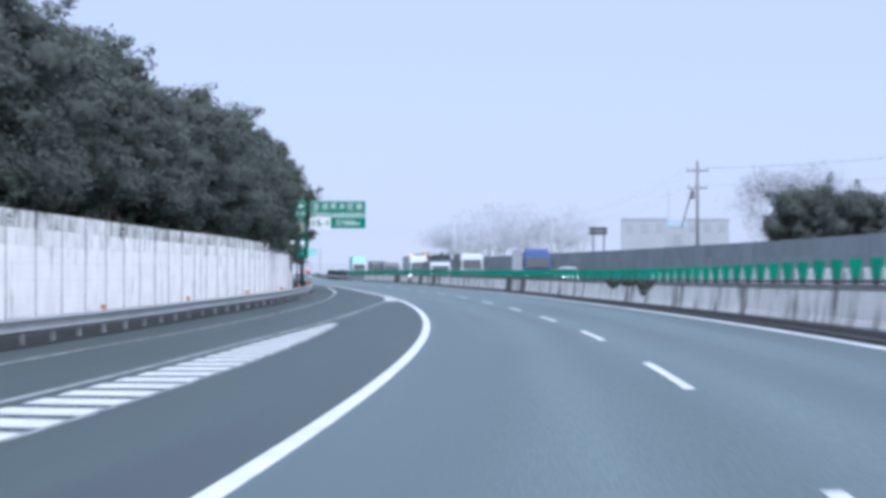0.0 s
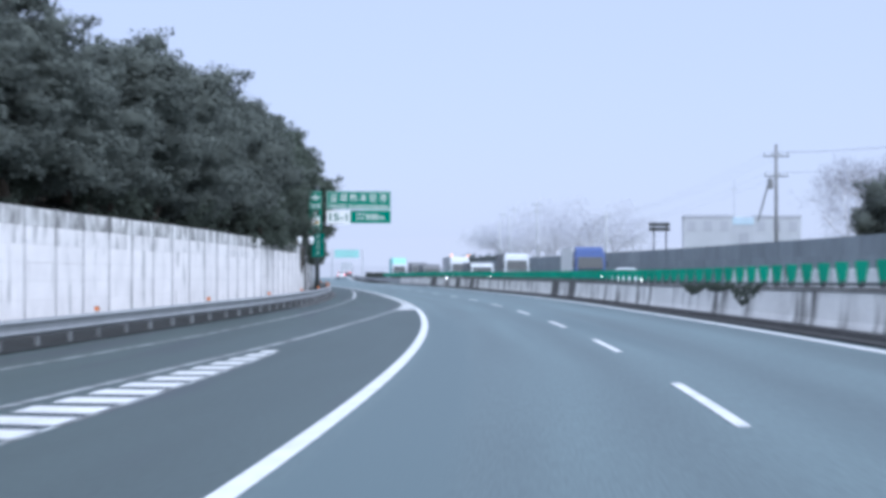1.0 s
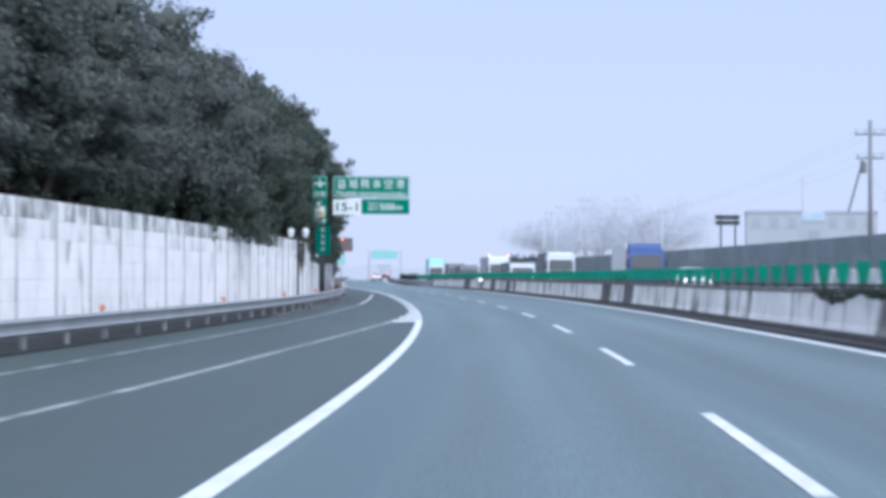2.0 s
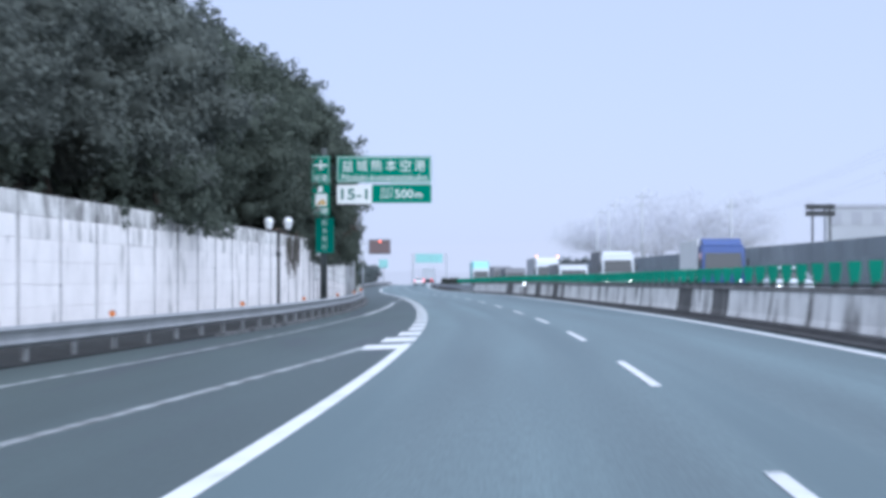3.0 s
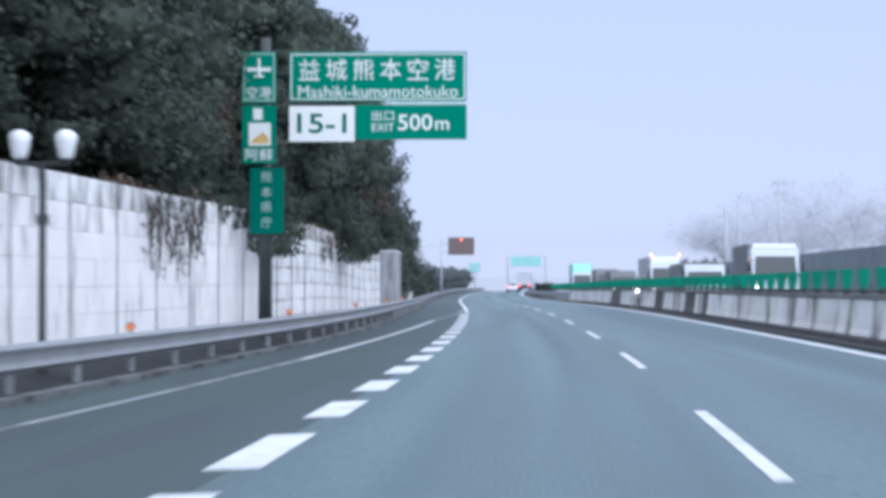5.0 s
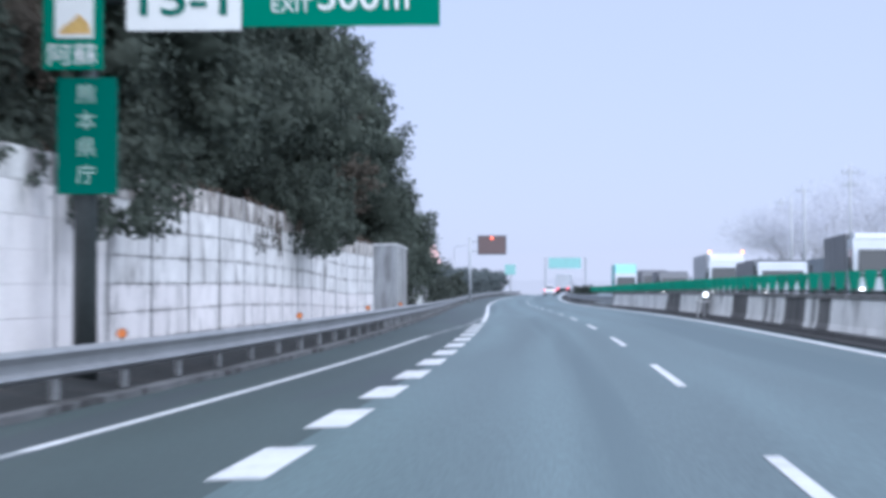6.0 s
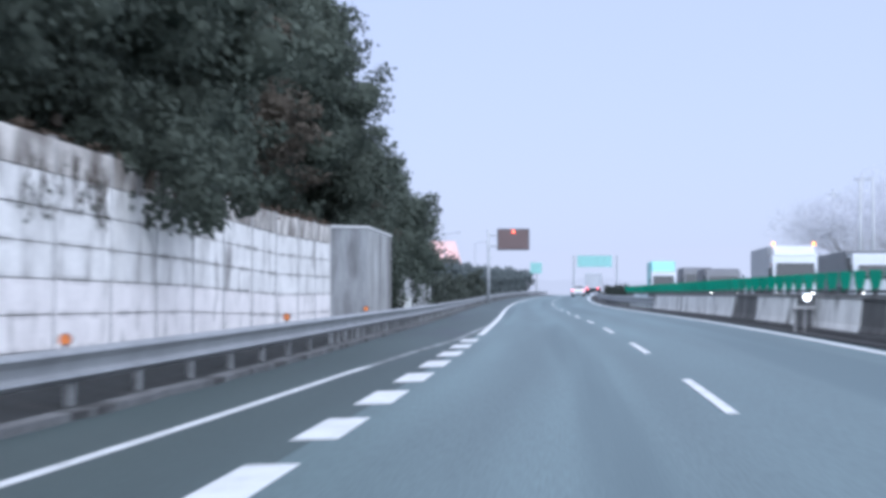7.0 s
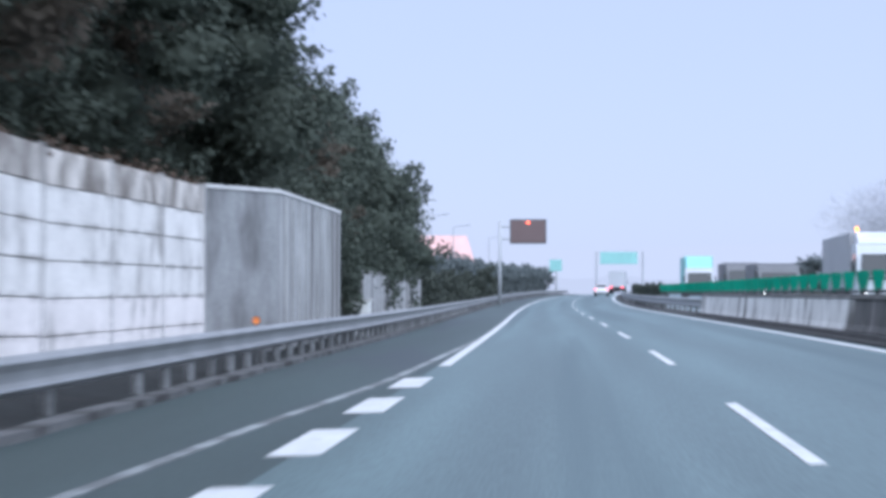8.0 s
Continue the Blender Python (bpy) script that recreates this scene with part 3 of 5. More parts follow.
def end_u(s):
    """The face of the wall's end: it turns out towards the road, then runs on beside it."""
    return float(np.interp(s, [281.1, 286.3, 302.0], [-7.0, -6.25, -6.41]))


def end_top(s):
    return float(np.interp(s, [281.1, 286.3, 302.0], [3.36, 3.46, 3.58]))


for a, b, paint in ((281.12, 286.28, GREY_WALL), (286.32, 302.0, STREAK_WALL)):
    part("slab", sweep(a, b, lambda s: [(end_u(s) - 0.6, -0.3), (end_u(s), -0.3), (end_u(s), end_top(s)), (end_u(s) - 0.6, end_top(s))], 2.6), paint, end_wall)
    part("coping", sweep(a, b, lambda s: [(end_u(s) - 0.62, end_top(s) + 0.003), (end_u(s) + 0.03, end_top(s) + 0.003), (end_u(s) + 0.03, end_top(s) + 0.08), (end_u(s) - 0.62, end_top(s) + 0.08)], 2.6), COPING, end_wall, "pale concrete rim")
for k in range(10):
    s = 287.6 + 1.45 * k
    u = end_u(s)
    part("rib", sweep(s, s + 0.14, [(u - 0.02, -0.1), (u + 0.05, -0.1), (u + 0.05, end_top(s) - 0.03), (u - 0.02, end_top(s) - 0.03)], 0.14), STREAK_WALL, end_wall)
low_fence = tagged(new("wall_low"), "low pale grey fence beyond the wall's end", kind="structure")
for k in range(9):
    s = 313.0 + 4.0 * k
    part("fence_panel", sweep(s + 0.06, s + 3.94, [(-6.75, -0.1), (-6.68, -0.1), (-6.68, 2.0), (-6.75, 2.0)], 2.0), STREAK_WALL, low_fence)
    part("fence_post", sweep(s - 0.05, s + 0.05, [(-6.80, -0.1), (-6.64, -0.1), (-6.64, 2.12), (-6.80, 2.12)], 0.1), POST_STEEL, low_fence)

# ---- guardrail on the left ----
guard = tagged(new("guardrail"), "galvanised double-wave guardrail on steel posts", kind="structure")


def beam_profile(u, side=1):
    """The two waves of a guardrail beam, 0.4 m high, with its thickness."""
    face = [(0.004, 0.365), (0.070, 0.405), (0.096, 0.420), (0.100, 0.434), (0.088, 0.453), (0.032, 0.478), (0.008, 0.498), (0.012, 0.545), (0.024, 0.600), (0.082, 0.668), (0.099, 0.684), (0.100, 0.698), (0.084, 0.720), (0.005, 0.765)]
    rear = [(d - 0.012, z) for d, z in reversed(face)]
    return [(u + side * d, z) for d, z in face + rear]


RAIL_FROM, RAIL_TO = 42.0, 602.0
for k in range(int((RAIL_TO - RAIL_FROM) / 8)):
    s = RAIL_FROM + 8.0 * k
    part("rail_beam", sweep(s, s + 8.02, lambda v: beam_profile(rail_u(v) + 0.02 + 0.004 * (k % 2)), 2.0), GALV, guard)
bm = tube(bmesh.new(), (0, 0, -0.2), (0, 0, 0.72), 0.07, sides=14)
box(bm, 0.0, 0.09, -0.05, 0.05, 0.42, 0.72)
rail_post = bpy.data.meshes.new("rail_post")
bm.to_mesh(rail_post)
bm.free()
rail_post.materials.append(GALV_POST)
POST_SPOTS = [RAIL_FROM + 1.0 + 4.0 * k for k in range(56)] + [268.0 + 2.0 * k for k in range(60)] + [390.0 + 4.0 * k for k in range(52)]
for s in POST_SPOTS:
    piece("rail_post", rail_post, guard, place(s, rail_u(s) - 0.08))


def delineator(s):
    ob = thing("delineator", place(s, rail_u(s) - 0.06), "round orange reflector on a short stalk by the guardrail", "reflector", "reflectors along the guardrail")
    part("stalk", tube(bmesh.new(), (0, 0, 0.0), (0, 0, 0.80), 0.02), GALV_POST, ob, "thin grey stalk")
    bm = tube(bmesh.new(), (0, -0.025, 0.86), (0, 0.015, 0.86), 0.066, sides=20)
    part("reflector", bm, ORANGE, ob, "orange reflector disc")
    part("rim", tube(bmesh.new(), (0, -0.005, 0.86), (0, 0.03, 0.86), 0.078, sides=20), DARK_METAL, ob)


for s in (78.8, 98.8, 118.7, 138.6, 158.7, 178.9, 198.9, 218.8, 238.7, 258.6, 279.0):
    delineator(s)

# ---- the median ----
median = tagged(new("median_barrier"), "weathered concrete median barrier with soot-dark blocks", kind="structure")
BLOCK_FROM, BLOCK_TO, BLOCK = -20.0, 335.0, 7.1
DARK_AT = ((168.4, 172.3), (177.5, 181.7), (236.0, 238.2), (240.6, 245.0), (254.5, 259.3), (267.0, 271.0), (281.0, 288.0))


def barrier_profile(shrink=0.0):
    u = BARRIER_U
    return [(u - 0.06, 0.05), (u - 0.055, 0.18), (u - 0.02 + shrink, 0.30), (u + 0.04 + shrink, 0.88), (u + 0.07, 0.92), (u + 0.30, 0.92), (u + 0.33, 0.88), (u + 0.40, 0.34), (u + 0.50, 0.22), (u + 0.52, 0.05)]


cuts = sorted({BLOCK_FROM + BLOCK * k for k in range(51)} | {v for pair in DARK_AT for v in pair})
cuts = [c for i, c in enumerate(cuts) if i == 0 or c - cuts[i - 1] > 0.4 or any(c in pair for pair in DARK_AT)]
for a, b in zip(cuts, cuts[1:]):
    dark = any(lo - 0.01 <= a and b <= hi + 0.01 for lo, hi in DARK_AT)
    bm = sweep(a + 0.004, b - 0.004, barrier_profile(0.02 if dark else 0.0), 2.5)
    part("barrier_block", bm, BARRIER_DARK if dark else BARRIER, median, "soot-dark block" if dark else "")
# Shade below the top pipe is put into this strip's colour, besides soot.
part("coping", sweep(BLOCK_FROM, BLOCK_TO, [(BARRIER_U + 0.02, 0.845), (BARRIER_U + 0.045, 0.94), (BARRIER_U + 0.32, 0.94), (BARRIER_U + 0.35, 0.845)], 4.0), BARRIER_DARK, median, "dark top edge, part soot, part painted shade")
part("foot", sweep(BLOCK_FROM, BLOCK_TO, [(BARRIER_U - 0.24, 0.03), (BARRIER_U - 0.065, 0.03), (BARRIER_U - 0.065, 0.15), (BARRIER_U - 0.20, 0.13)], 4.0), GUTTER, median, "dark foot")
part("top_pipe", sweep(BLOCK_FROM, BLOCK_TO, [(BARRIER_U + 0.19 + 0.03 * math.cos(a), 1.00 + 0.03 * math.sin(a)) for a in np.linspace(0, 5.5, 8)], 4.0), DARK_METAL, median)

# Beyond the blocks a steel rail takes over.
median_rail = tagged(new("median_guardrail"), "galvanised guardrail on the median beyond the blocks", kind="structure")
for k in range(20):
    s = 335.0 + 8.0 * k
    part("rail_beam", sweep(s, s + 8.02, beam_profile(6.0, -1), 4.0), GALV, median_rail)
for k in range(40):
    piece("rail_post", rail_post, median_rail, place(336 + 4.0 * k, 6.12) @ Matrix.Rotation(math.pi, 4, "Z"))


def glare_plate(s, like=None):
    """A green plate on the median that keeps headlights out of drivers' eyes."""
    m = place(s, BARRIER_U + 0.2, 0.0, turn=random.uniform(-3, 3) + 24)
    if like:
        return copy_thing(like, m)
    ob = thing("anti_glare_plate", m, "green plastic anti-glare plate on the concrete median", "anti-glare plate", "green plates along the median")
    outline = [(-0.075, 0.99), (0.075, 0.99), (0.115, 1.16), (0.150, 1.32), (0.150, 1.405), (0.135, 1.44), (-0.135, 1.44), (-0.150, 1.405), (-0.150, 1.32), (-0.115, 1.16)]
    part("blade", loft(bmesh.new(), [[Vector((x, -0.02, z)) for x, z in outline], [Vector((x * 0.92, 0.02, z)) for x, z in outline]]), GREEN_PLATE, ob)
    part("bracket", boxed(-0.04, 0.04, -0.05, 0.05, 0.90, 1.06, 0.008), DARK_METAL, ob, "dark steel bracket")
    return ob


first_plate = glare_plate(28.0)
for k in range(1, 152):
    glare_plate(28.0 + 2.26 * k, first_plate)

# ---- the far noise wall ----
far_wall = tagged(new("wall_right"), "grey noise wall beyond the opposite carriageway", kind="structure")
for k in range(77):
    s = 60.0 + 4.0 * k
    for r in range(3):
        bm = sweep(s + 0.06, s + 3.94, [(18.5, r * 0.9), (18.62, r * 0.9), (18.62, r * 0.9 + 0.897), (18.5, r * 0.9 + 0.897)], 2.0)
        part("noise_panel", bm, NOISE_WALL, far_wall)
    if s < 196:
        part("parapet", sweep(s + 0.01, s + 3.99, [(18.30, -0.2), (18.46, -0.2), (18.46, 1.12), (18.36, 1.15), (18.30, 1.12)], 2.0), BARRIER, far_wall, "pale concrete parapet")
    part("noise_post", sweep(s - 0.06, s + 0.06, [(18.47, -0.2), (18.65, -0.2), (18.65, 2.72), (18.47, 2.72)], 0.12), NOISE_WALL, far_wall)

# ---- the exit sign ----


def lettering(name, words, height, centre, material, parent, label="", width=None, y=-0.012, spacing=1.0, heavy=0.0):
    """Raised letters that face the traffic (the -y side), fitted to a height and, where given, a width."""
    curve = bpy.data.curves.new(name, "FONT")
    curve.body, curve.align_x, curve.align_y, curve.extrude, curve.space_character = words, "LEFT", "BOTTOM_BASELINE", 0.02, spacing
    curve.resolution_u, curve.offset = 3, heavy
    ob = new(name, curve)
    bpy.context.view_layer.update()
    me = bpy.data.meshes.new_from_object(ob.evaluated_get(bpy.context.evaluated_depsgraph_get()))
    bpy.data.objects.remove(ob)
    co = np.array([v.co[:] for v in me.vertices])
    low, high = co.min(0), co.max(0)
    k = height / (high[1] - low[1])
    kx = width / (high[0] - low[0]) if width else k
    for v in me.vertices:
        x, h, d = v.co
        v.co = ((x - (low[0] + high[0]) / 2) * kx + centre[0], y - d * 0.2, (h - (low[1] + high[1]) / 2) * k + centre[1])
    me.materials.clear()
    me.materials.append(material)
    out = new(name, me)
    out.parent = parent
    return tagged(out, label)


def plate(name, x0, x1, z0, z1, material, parent, label="", edge=None, y=0.0):
    """A sign plate facing -y with a thin rim and stiffeners on its back."""
    ob = part(name, boxed(x0, x1, y, y + 0.035, z0, z1, 0.008), material, parent, label)
    if edge:
        for a, b, c, d in ((x0 + 0.04, x1 - 0.04, z1 - 0.075, z1 - 0.045), (x0 + 0.04, x1 - 0.04, z0 + 0.045, z0 + 0.075), (x0 + 0.04, x0 + 0.07, z0 + 0.075, z1 - 0.075), (x1 - 0.07, x1 - 0.04, z0 + 0.075, z1 - 0.075)):
            part("border", boxed(a, b, y - 0.006, y - 0.002, c, d), edge, ob)
    return ob


SIGN_S, POLE_U = 219.3, -7.22
sign = thing("exit_sign", place(SIGN_S, 0.0), "large green motorway exit sign on a dark cantilever pole", "road sign")
sign.matrix_basis = Matrix.Translation(at(SIGN_S, 0, 0)) @ Matrix.Rotation(float(np.interp(SIGN_S, S, TURN)), 4, "Z")
DROP = -float(np.interp(SIGN_S, S, LBANK)) * 7.0
part("pole", tube(bmesh.new(), (POLE_U, 0.35, DROP - 0.4), (POLE_U, 0.35, 7.9), 0.19, 0.15, 24), SIGN_POLE, sign, "dark tapered steel pole", smooth=True)
part("base_plate", boxed(POLE_U - 0.35, POLE_U + 0.35, 0.0, 0.7, DROP - 0.02, DROP + 0.05, 0.01), SIGN_POLE, sign)
for z in (5.75, 7.0):
    part("arm", tube(bmesh.new(), (POLE_U, 0.35, z - 0.1), (-1.95, 0.16, z), 0.10, 0.07, 16), SIGN_POLE, sign, "dark steel cantilever arm", smooth=True)
Z0 = 5.12
main = plate("main_plate", -6.55, -1.88, Z0 + 1.06, Z0 + 2.36, SIGN_GREEN, sign, "green plate with white place name", SIGN_WHITE)
for k, glyph in enumerate("益城熊本空港"):
    lettering("lettering", glyph, 0.56, (-6.02 + 0.715 * k, Z0 + 1.90), SIGN_WHITE, main, "white characters", width=0.54)
lettering("lettering", "Mashiki-kumamotokuko", 0.30, (-4.21, Z0 + 1.32), SIGN_WHITE, main, "white roman letters", width=4.2)
number = plate("number_plate", -6.55, -4.83, Z0, Z0 + 0.94, SIGN_WHITE, sign, "white plate with the exit number")
lettering("lettering", "15-1", 0.52, (-5.69, Z0 + 0.48), SIGN_DARK_GREEN, number, "green numerals", width=1.30, heavy=0.014)
distance = plate("distance_plate", -4.82, -1.88, Z0 + 0.05, Z0 + 0.96, SIGN_GREEN, sign, "green plate with the distance to the exit")
lettering("lettering", "出口", 0.27, (-4.08, Z0 + 0.68), SIGN_WHITE, distance, "white characters", width=0.58)
lettering("lettering", "EXIT", 0.20, (-4.08, Z0 + 0.37), SIGN_WHITE, distance, "white letters", width=0.58)
lettering("lettering", "500", 0.42, (-3.23, Z0 + 0.50), SIGN_WHITE, distance, "white numerals", width=0.90, heavy=0.010)
lettering("lettering", "m", 0.24, (-2.52, Z0 + 0.42), SIGN_WHITE, distance, "white letter", width=0.36, heavy=0.008)
part("light_strip", boxed(-3.9, -1.95, -0.02, 0.03, Z0 + 0.975, Z0 + 1.04), SIGN_FADED, sign, "pale strip between the plates")
# Three small plates one above another on the pole.
airport = plate("airport_plate", -7.80, -6.90, 6.15, 7.50, SIGN_GREEN, sign, "green plate with a white aeroplane picture", SIGN_FADED, y=0.02)
bm = tube(bmesh.new(), (-7.35, 0.0, 6.82), (-7.35, 0.0, 7.32), 0.045, 0.03, 10)
box(bm, -7.66, -7.04, -0.01, 0.015, 6.98, 7.08)
box(bm, -7.48, -7.22, -0.01, 0.015, 6.82, 6.88)
part("pictogram", bm, SIGN_WHITE, airport, "white aeroplane shape")
lettering("lettering", "空港", 0.30, (-7.35, 6.42), SIGN_WHITE, airport, "white characters", width=0.66, y=0.008)
peak = plate("mountain_plate", -7.80, -6.90, 4.55, 6.08, SIGN_GREEN, sign, "green plate with a mountain picture", y=0.02)
bm = boxed(-7.62, -7.04, 0.0, 0.012, 5.02, 5.62, 0.004)
part("picture", bm, SIGN_WHITE, peak, "white square picture")
part("picture_hill", loft(bmesh.new(), [[Vector((x, y, z)) for x, z in ((-7.58, 5.08), (-7.08, 5.08), (-7.10, 5.22), (-7.25, 5.38), (-7.36, 5.28), (-7.48, 5.20))] for y in (-0.008, -0.003)]), SIGN_YELLOW, peak, "ochre hill shape")
bm = boxed(-7.50, -7.26, 0.0, 0.012, 5.70, 6.00)
part("picture", bm, SIGN_WHITE, peak)
lettering("lettering", "阿蘇", 0.32, (-7.35, 4.78), SIGN_WHITE, peak, "white characters", width=0.74, y=0.008)
office = plate("office_plate", -7.60, -6.70, 2.70, 4.44, SIGN_DARK_GREEN, sign, "deep green plate with faded upright characters", y=0.10)
for k, glyph in enumerate("熊本県庁"):
    lettering("lettering", glyph, 0.28, (-7.16, 4.20 - 0.40 * k), SIGN_FADED, office, "faded characters", width=0.28, y=0.088)

# ---- double lantern ----
lantern = thing("street_lamp", place(195.6, -8.02), "dark post with two white lanterns before the wall", "street lamp")
part("post", tube(bmesh.new(), (0, 0, -0.1), (0, 0, 3.55), 0.065, 0.055, 16), DARK_METAL, lantern, "dark steel post")
part("base", tube(bmesh.new(), (0, 0, -0.1), (0, 0, 0.5), 0.10, 0.08, 16), DARK_METAL, lantern)
part("cross_arm", tube(bmesh.new(), (-0.42, 0, 3.52), (0.42, 0, 3.52), 0.03), DARK_METAL, lantern)
part("collar", tube(bmesh.new(), (0, 0, 2.55), (0, 0, 2.72), 0.10, 0.10, 16), DARK_METAL, lantern)
for x in (-0.37, 0.37):
    bm = bmesh.new()
    loft(bm, [[Vector((x + r * math.cos(a), r * math.sin(a), z)) for a in np.linspace(0, 2 * math.pi, 17)[:-1]] for r, z in ((0.09, 3.58), (0.125, 3.66), (0.165, 3.84), (0.18, 3.96), (0.13, 4.02), (0.04, 4.06))])
    globe = part("globe", bm, LANTERN, lantern, "white milk-glass lantern", smooth=True)
    part("holder", tube(bmesh.new(), (x, 0, 3.50), (x, 0, 3.60), 0.06, 0.10), DARK_METAL, globe)

# ---- trees ----


LUMP = bmesh.new()
bmesh.ops.create_icosphere(LUMP, subdivisions=2, radius=1.0)
LUMP_CO = np.array([v.co[:] for v in LUMP.verts])
LUMP_FACES = np.array([[v.index for v in f.verts] for f in LUMP.faces])
LUMP.free()


def leaf_mesh(name, clumps, count, size, seed, material, slim=0.6, inner=0.3, dense=True):
    """Many small leaves on and in round clumps (centre, radius), with dense uneven growth inside the larger ones."""
    rng = np.random.default_rng(seed)
    share = np.array([r ** 2 for _, r in clumps])
    picks = rng.choice(len(clumps), count, p=share / share.sum())
    centre = np.array([c for c, _ in clumps])[picks]
    radius = np.array([r for _, r in clumps])[picks]
    way = rng.normal(size=(count, 3))
    way /= np.linalg.norm(way, axis=1, keepdims=True)
    depth = np.where(rng.random(count) < inner, 0.55 + 0.4 * rng.random(count) if dense else rng.random(count) ** 0.5, 0.78 + 0.26 * rng.random(count) + 0.22 * rng.random(count) ** 4)
    spot = centre + way * (radius * depth)[:, None] * (1, 1, 0.85)
    face = way * (0.9 if dense else 0.0) + rng.normal(size=(count, 3)) * 0.45 + (0, 0, 0.25)
    face /= np.linalg.norm(face, axis=1, keepdims=True)     # leaves lie mostly along the clump's surface
    a = np.cross(face, rng.normal(size=(count, 3)))
    if not dense:
        a = way + rng.normal(size=(count, 3)) * 0.5 + (0, 0, 0.4)
    a /= np.linalg.norm(a, axis=1, keepdims=True)
    b = np.cross(face, a)
    b /= np.linalg.norm(b, axis=1, keepdims=True)
    long = (size * (0.6 + 0.8 * rng.random(count)))[:, None]
    a, b = a * long, b * long * slim / 2
    quads = np.stack([spot, spot + a * 0.45 - b, spot + a, spot + a * 0.45 + b], 1).reshape(-1, 3)
    lay = way * 0.45 + face * 0.6 + (0, 0, 0.12)
    verts, tris, lies = [quads], [], [np.repeat(lay, 4, 0)]
    first = 4 * count
    for c, r in clumps if dense else ():
        if r < 0.55:
            continue
        swell = 0.58 + 0.15 * rng.normal(size=len(LUMP_CO))
        verts.append(np.array(c) + LUMP_CO * (swell * r)[:, None] * (1, 1, 0.85))
        tris.append(LUMP_FACES + first)
        lies.append(LUMP_CO)
        first += len(LUMP_CO)
    verts = np.concatenate(verts)
    tris = np.concatenate(tris).ravel() if tris else np.zeros(0, int)
    faces = count + len(tris) // 3
    me = bpy.data.meshes.new(name)
    me.vertices.add(len(verts))
    me.vertices.foreach_set("co", verts.ravel())
    me.loops.add(4 * count + len(tris))
    me.loops.foreach_set("vertex_index", np.concatenate([np.arange(4 * count), tris]))
    me.polygons.add(faces)
    me.polygons.foreach_set("loop_start", np.concatenate([np.arange(0, 4 * count, 4), 4 * count + np.arange(0, len(tris), 3)]))
    me.materials.append(material)
    me.update(calc_edges=True)
    if dense:     # a clump's leaves lie in its rounded skin, so they shade together
        me.polygons.foreach_set("use_smooth", np.ones(faces, bool))
        lies = np.concatenate(lies)
        me.normals_split_custom_set_from_vertices(lies / np.linalg.norm(lies, axis=1, keepdims=True))
    return me


def limbs(bm, foot, top, r, rng, ends, depth, spread=0.7, grow=0.5):
    """A limb that tapers, bends and forks."""
    foot, top = Vector(foot), Vector(top)
    mid = foot.lerp(top, 0.5) + Vector(rng.normal(size=3)) * (top - foot).length * 0.06
    tube(bm, foot, mid, r, r * 0.8, 6)
    tube(bm, mid, top, r * 0.8, r * 0.6, 6)
    ends.append(top)
    if depth:
        for _ in range(3):
            start = mid.lerp(top, float(rng.random()))
            way = (top - foot).normalized() + Vector(rng.normal(size=3)) * spread
            way.z = abs(way.z) * 0.7 + 0.1
            limbs(bm, start, start + way.normalized() * (top - foot).length * (grow + 0.3 * float(rng.random())), r * 0.5, rng, ends, depth - 1, spread, grow)


def broadleaf(m, label, seed, high, wide, leaves, size, material, group, low=0.04, category="tree", fill=58, foot=-0.6):
    """An evergreen tree: trunk, limbs and a lumpy crown of single leaves with sprigs standing out of it."""
    ob = thing(category, m, label, category, group)
    rng = np.random.default_rng(seed)
    bm, ends = bmesh.new(), []
    limbs(bm, (0, 0, foot), (rng.normal() * 0.3, rng.normal() * 0.3, high * 0.62), 0.05 * high ** 0.75, rng, ends, 2, 0.5, 0.25)
    part("trunk", bm, BARK, ob)
    clumps = []
    for _ in range(fill):
        h = low + (1 - low) * rng.random() ** 0.95
        reach = wide * (0.42 + 0.58 * math.sin(math.pi * min(1.0, 0.20 + 0.78 * (h - low) / (1 - low)))) * (0.45 + 0.50 * rng.random())
        turn = rng.random() * 2 * math.pi
        clumps.append(((reach * math.cos(turn), reach * math.sin(turn), h * high), (0.085 + 0.085 * rng.random()) * high))
    for c, r in list(clumps):
        away = Vector((c[0], c[1], 0)).normalized() * rng.uniform(0.2, 1.0) + Vector((0, 0, rng.uniform(-0.2, 1.0)))
        for k in range(2):
            clumps.append((tuple(Vector(c) + away.normalized() * r * (1.0 + 0.28 * k)), r * (0.34 - 0.12 * k)))
    for e in ends:
        if math.hypot(e.x, e.y) < wide * 0.8 and e.z < high * 0.95:
            clumps.append(((e.x, e.y, e.z), 0.08 * high))
    crown = new("crown", leaf_mesh("crown", clumps, leaves, size, seed + 1, material))
    crown.parent = ob
    return ob


EVERGREEN = "dense dark evergreen tree on the bank above the wall"
EDGE_ROW = "evergreens above the wall"
kinds = []
for k in range(8):
    kinds.append(broadleaf(place(96 + 5.0 * k, bank_u(96 + 5.0 * k) - 3.4, 3.4), EVERGREEN, 11 + 7 * k, 8.0, 3.5, 30000, 0.19, (LEAVES, LEAVES, LEAVES, RUST_LEAVES, LEAVES, HAZED_LEAVES, HAZED_LEAVES, HAZED_LEAVES)[k], EDGE_ROW))
back_kinds = [broadleaf(place(150 + 9 * k, bank_u(150) - 9.0, 5.2), EVERGREEN, 171 + 7 * k, 8.0, 3.6, 15000, 0.25, (LEAVES, HAZED_LEAVES)[k], EDGE_ROW, fill=36) for k in range(2)]

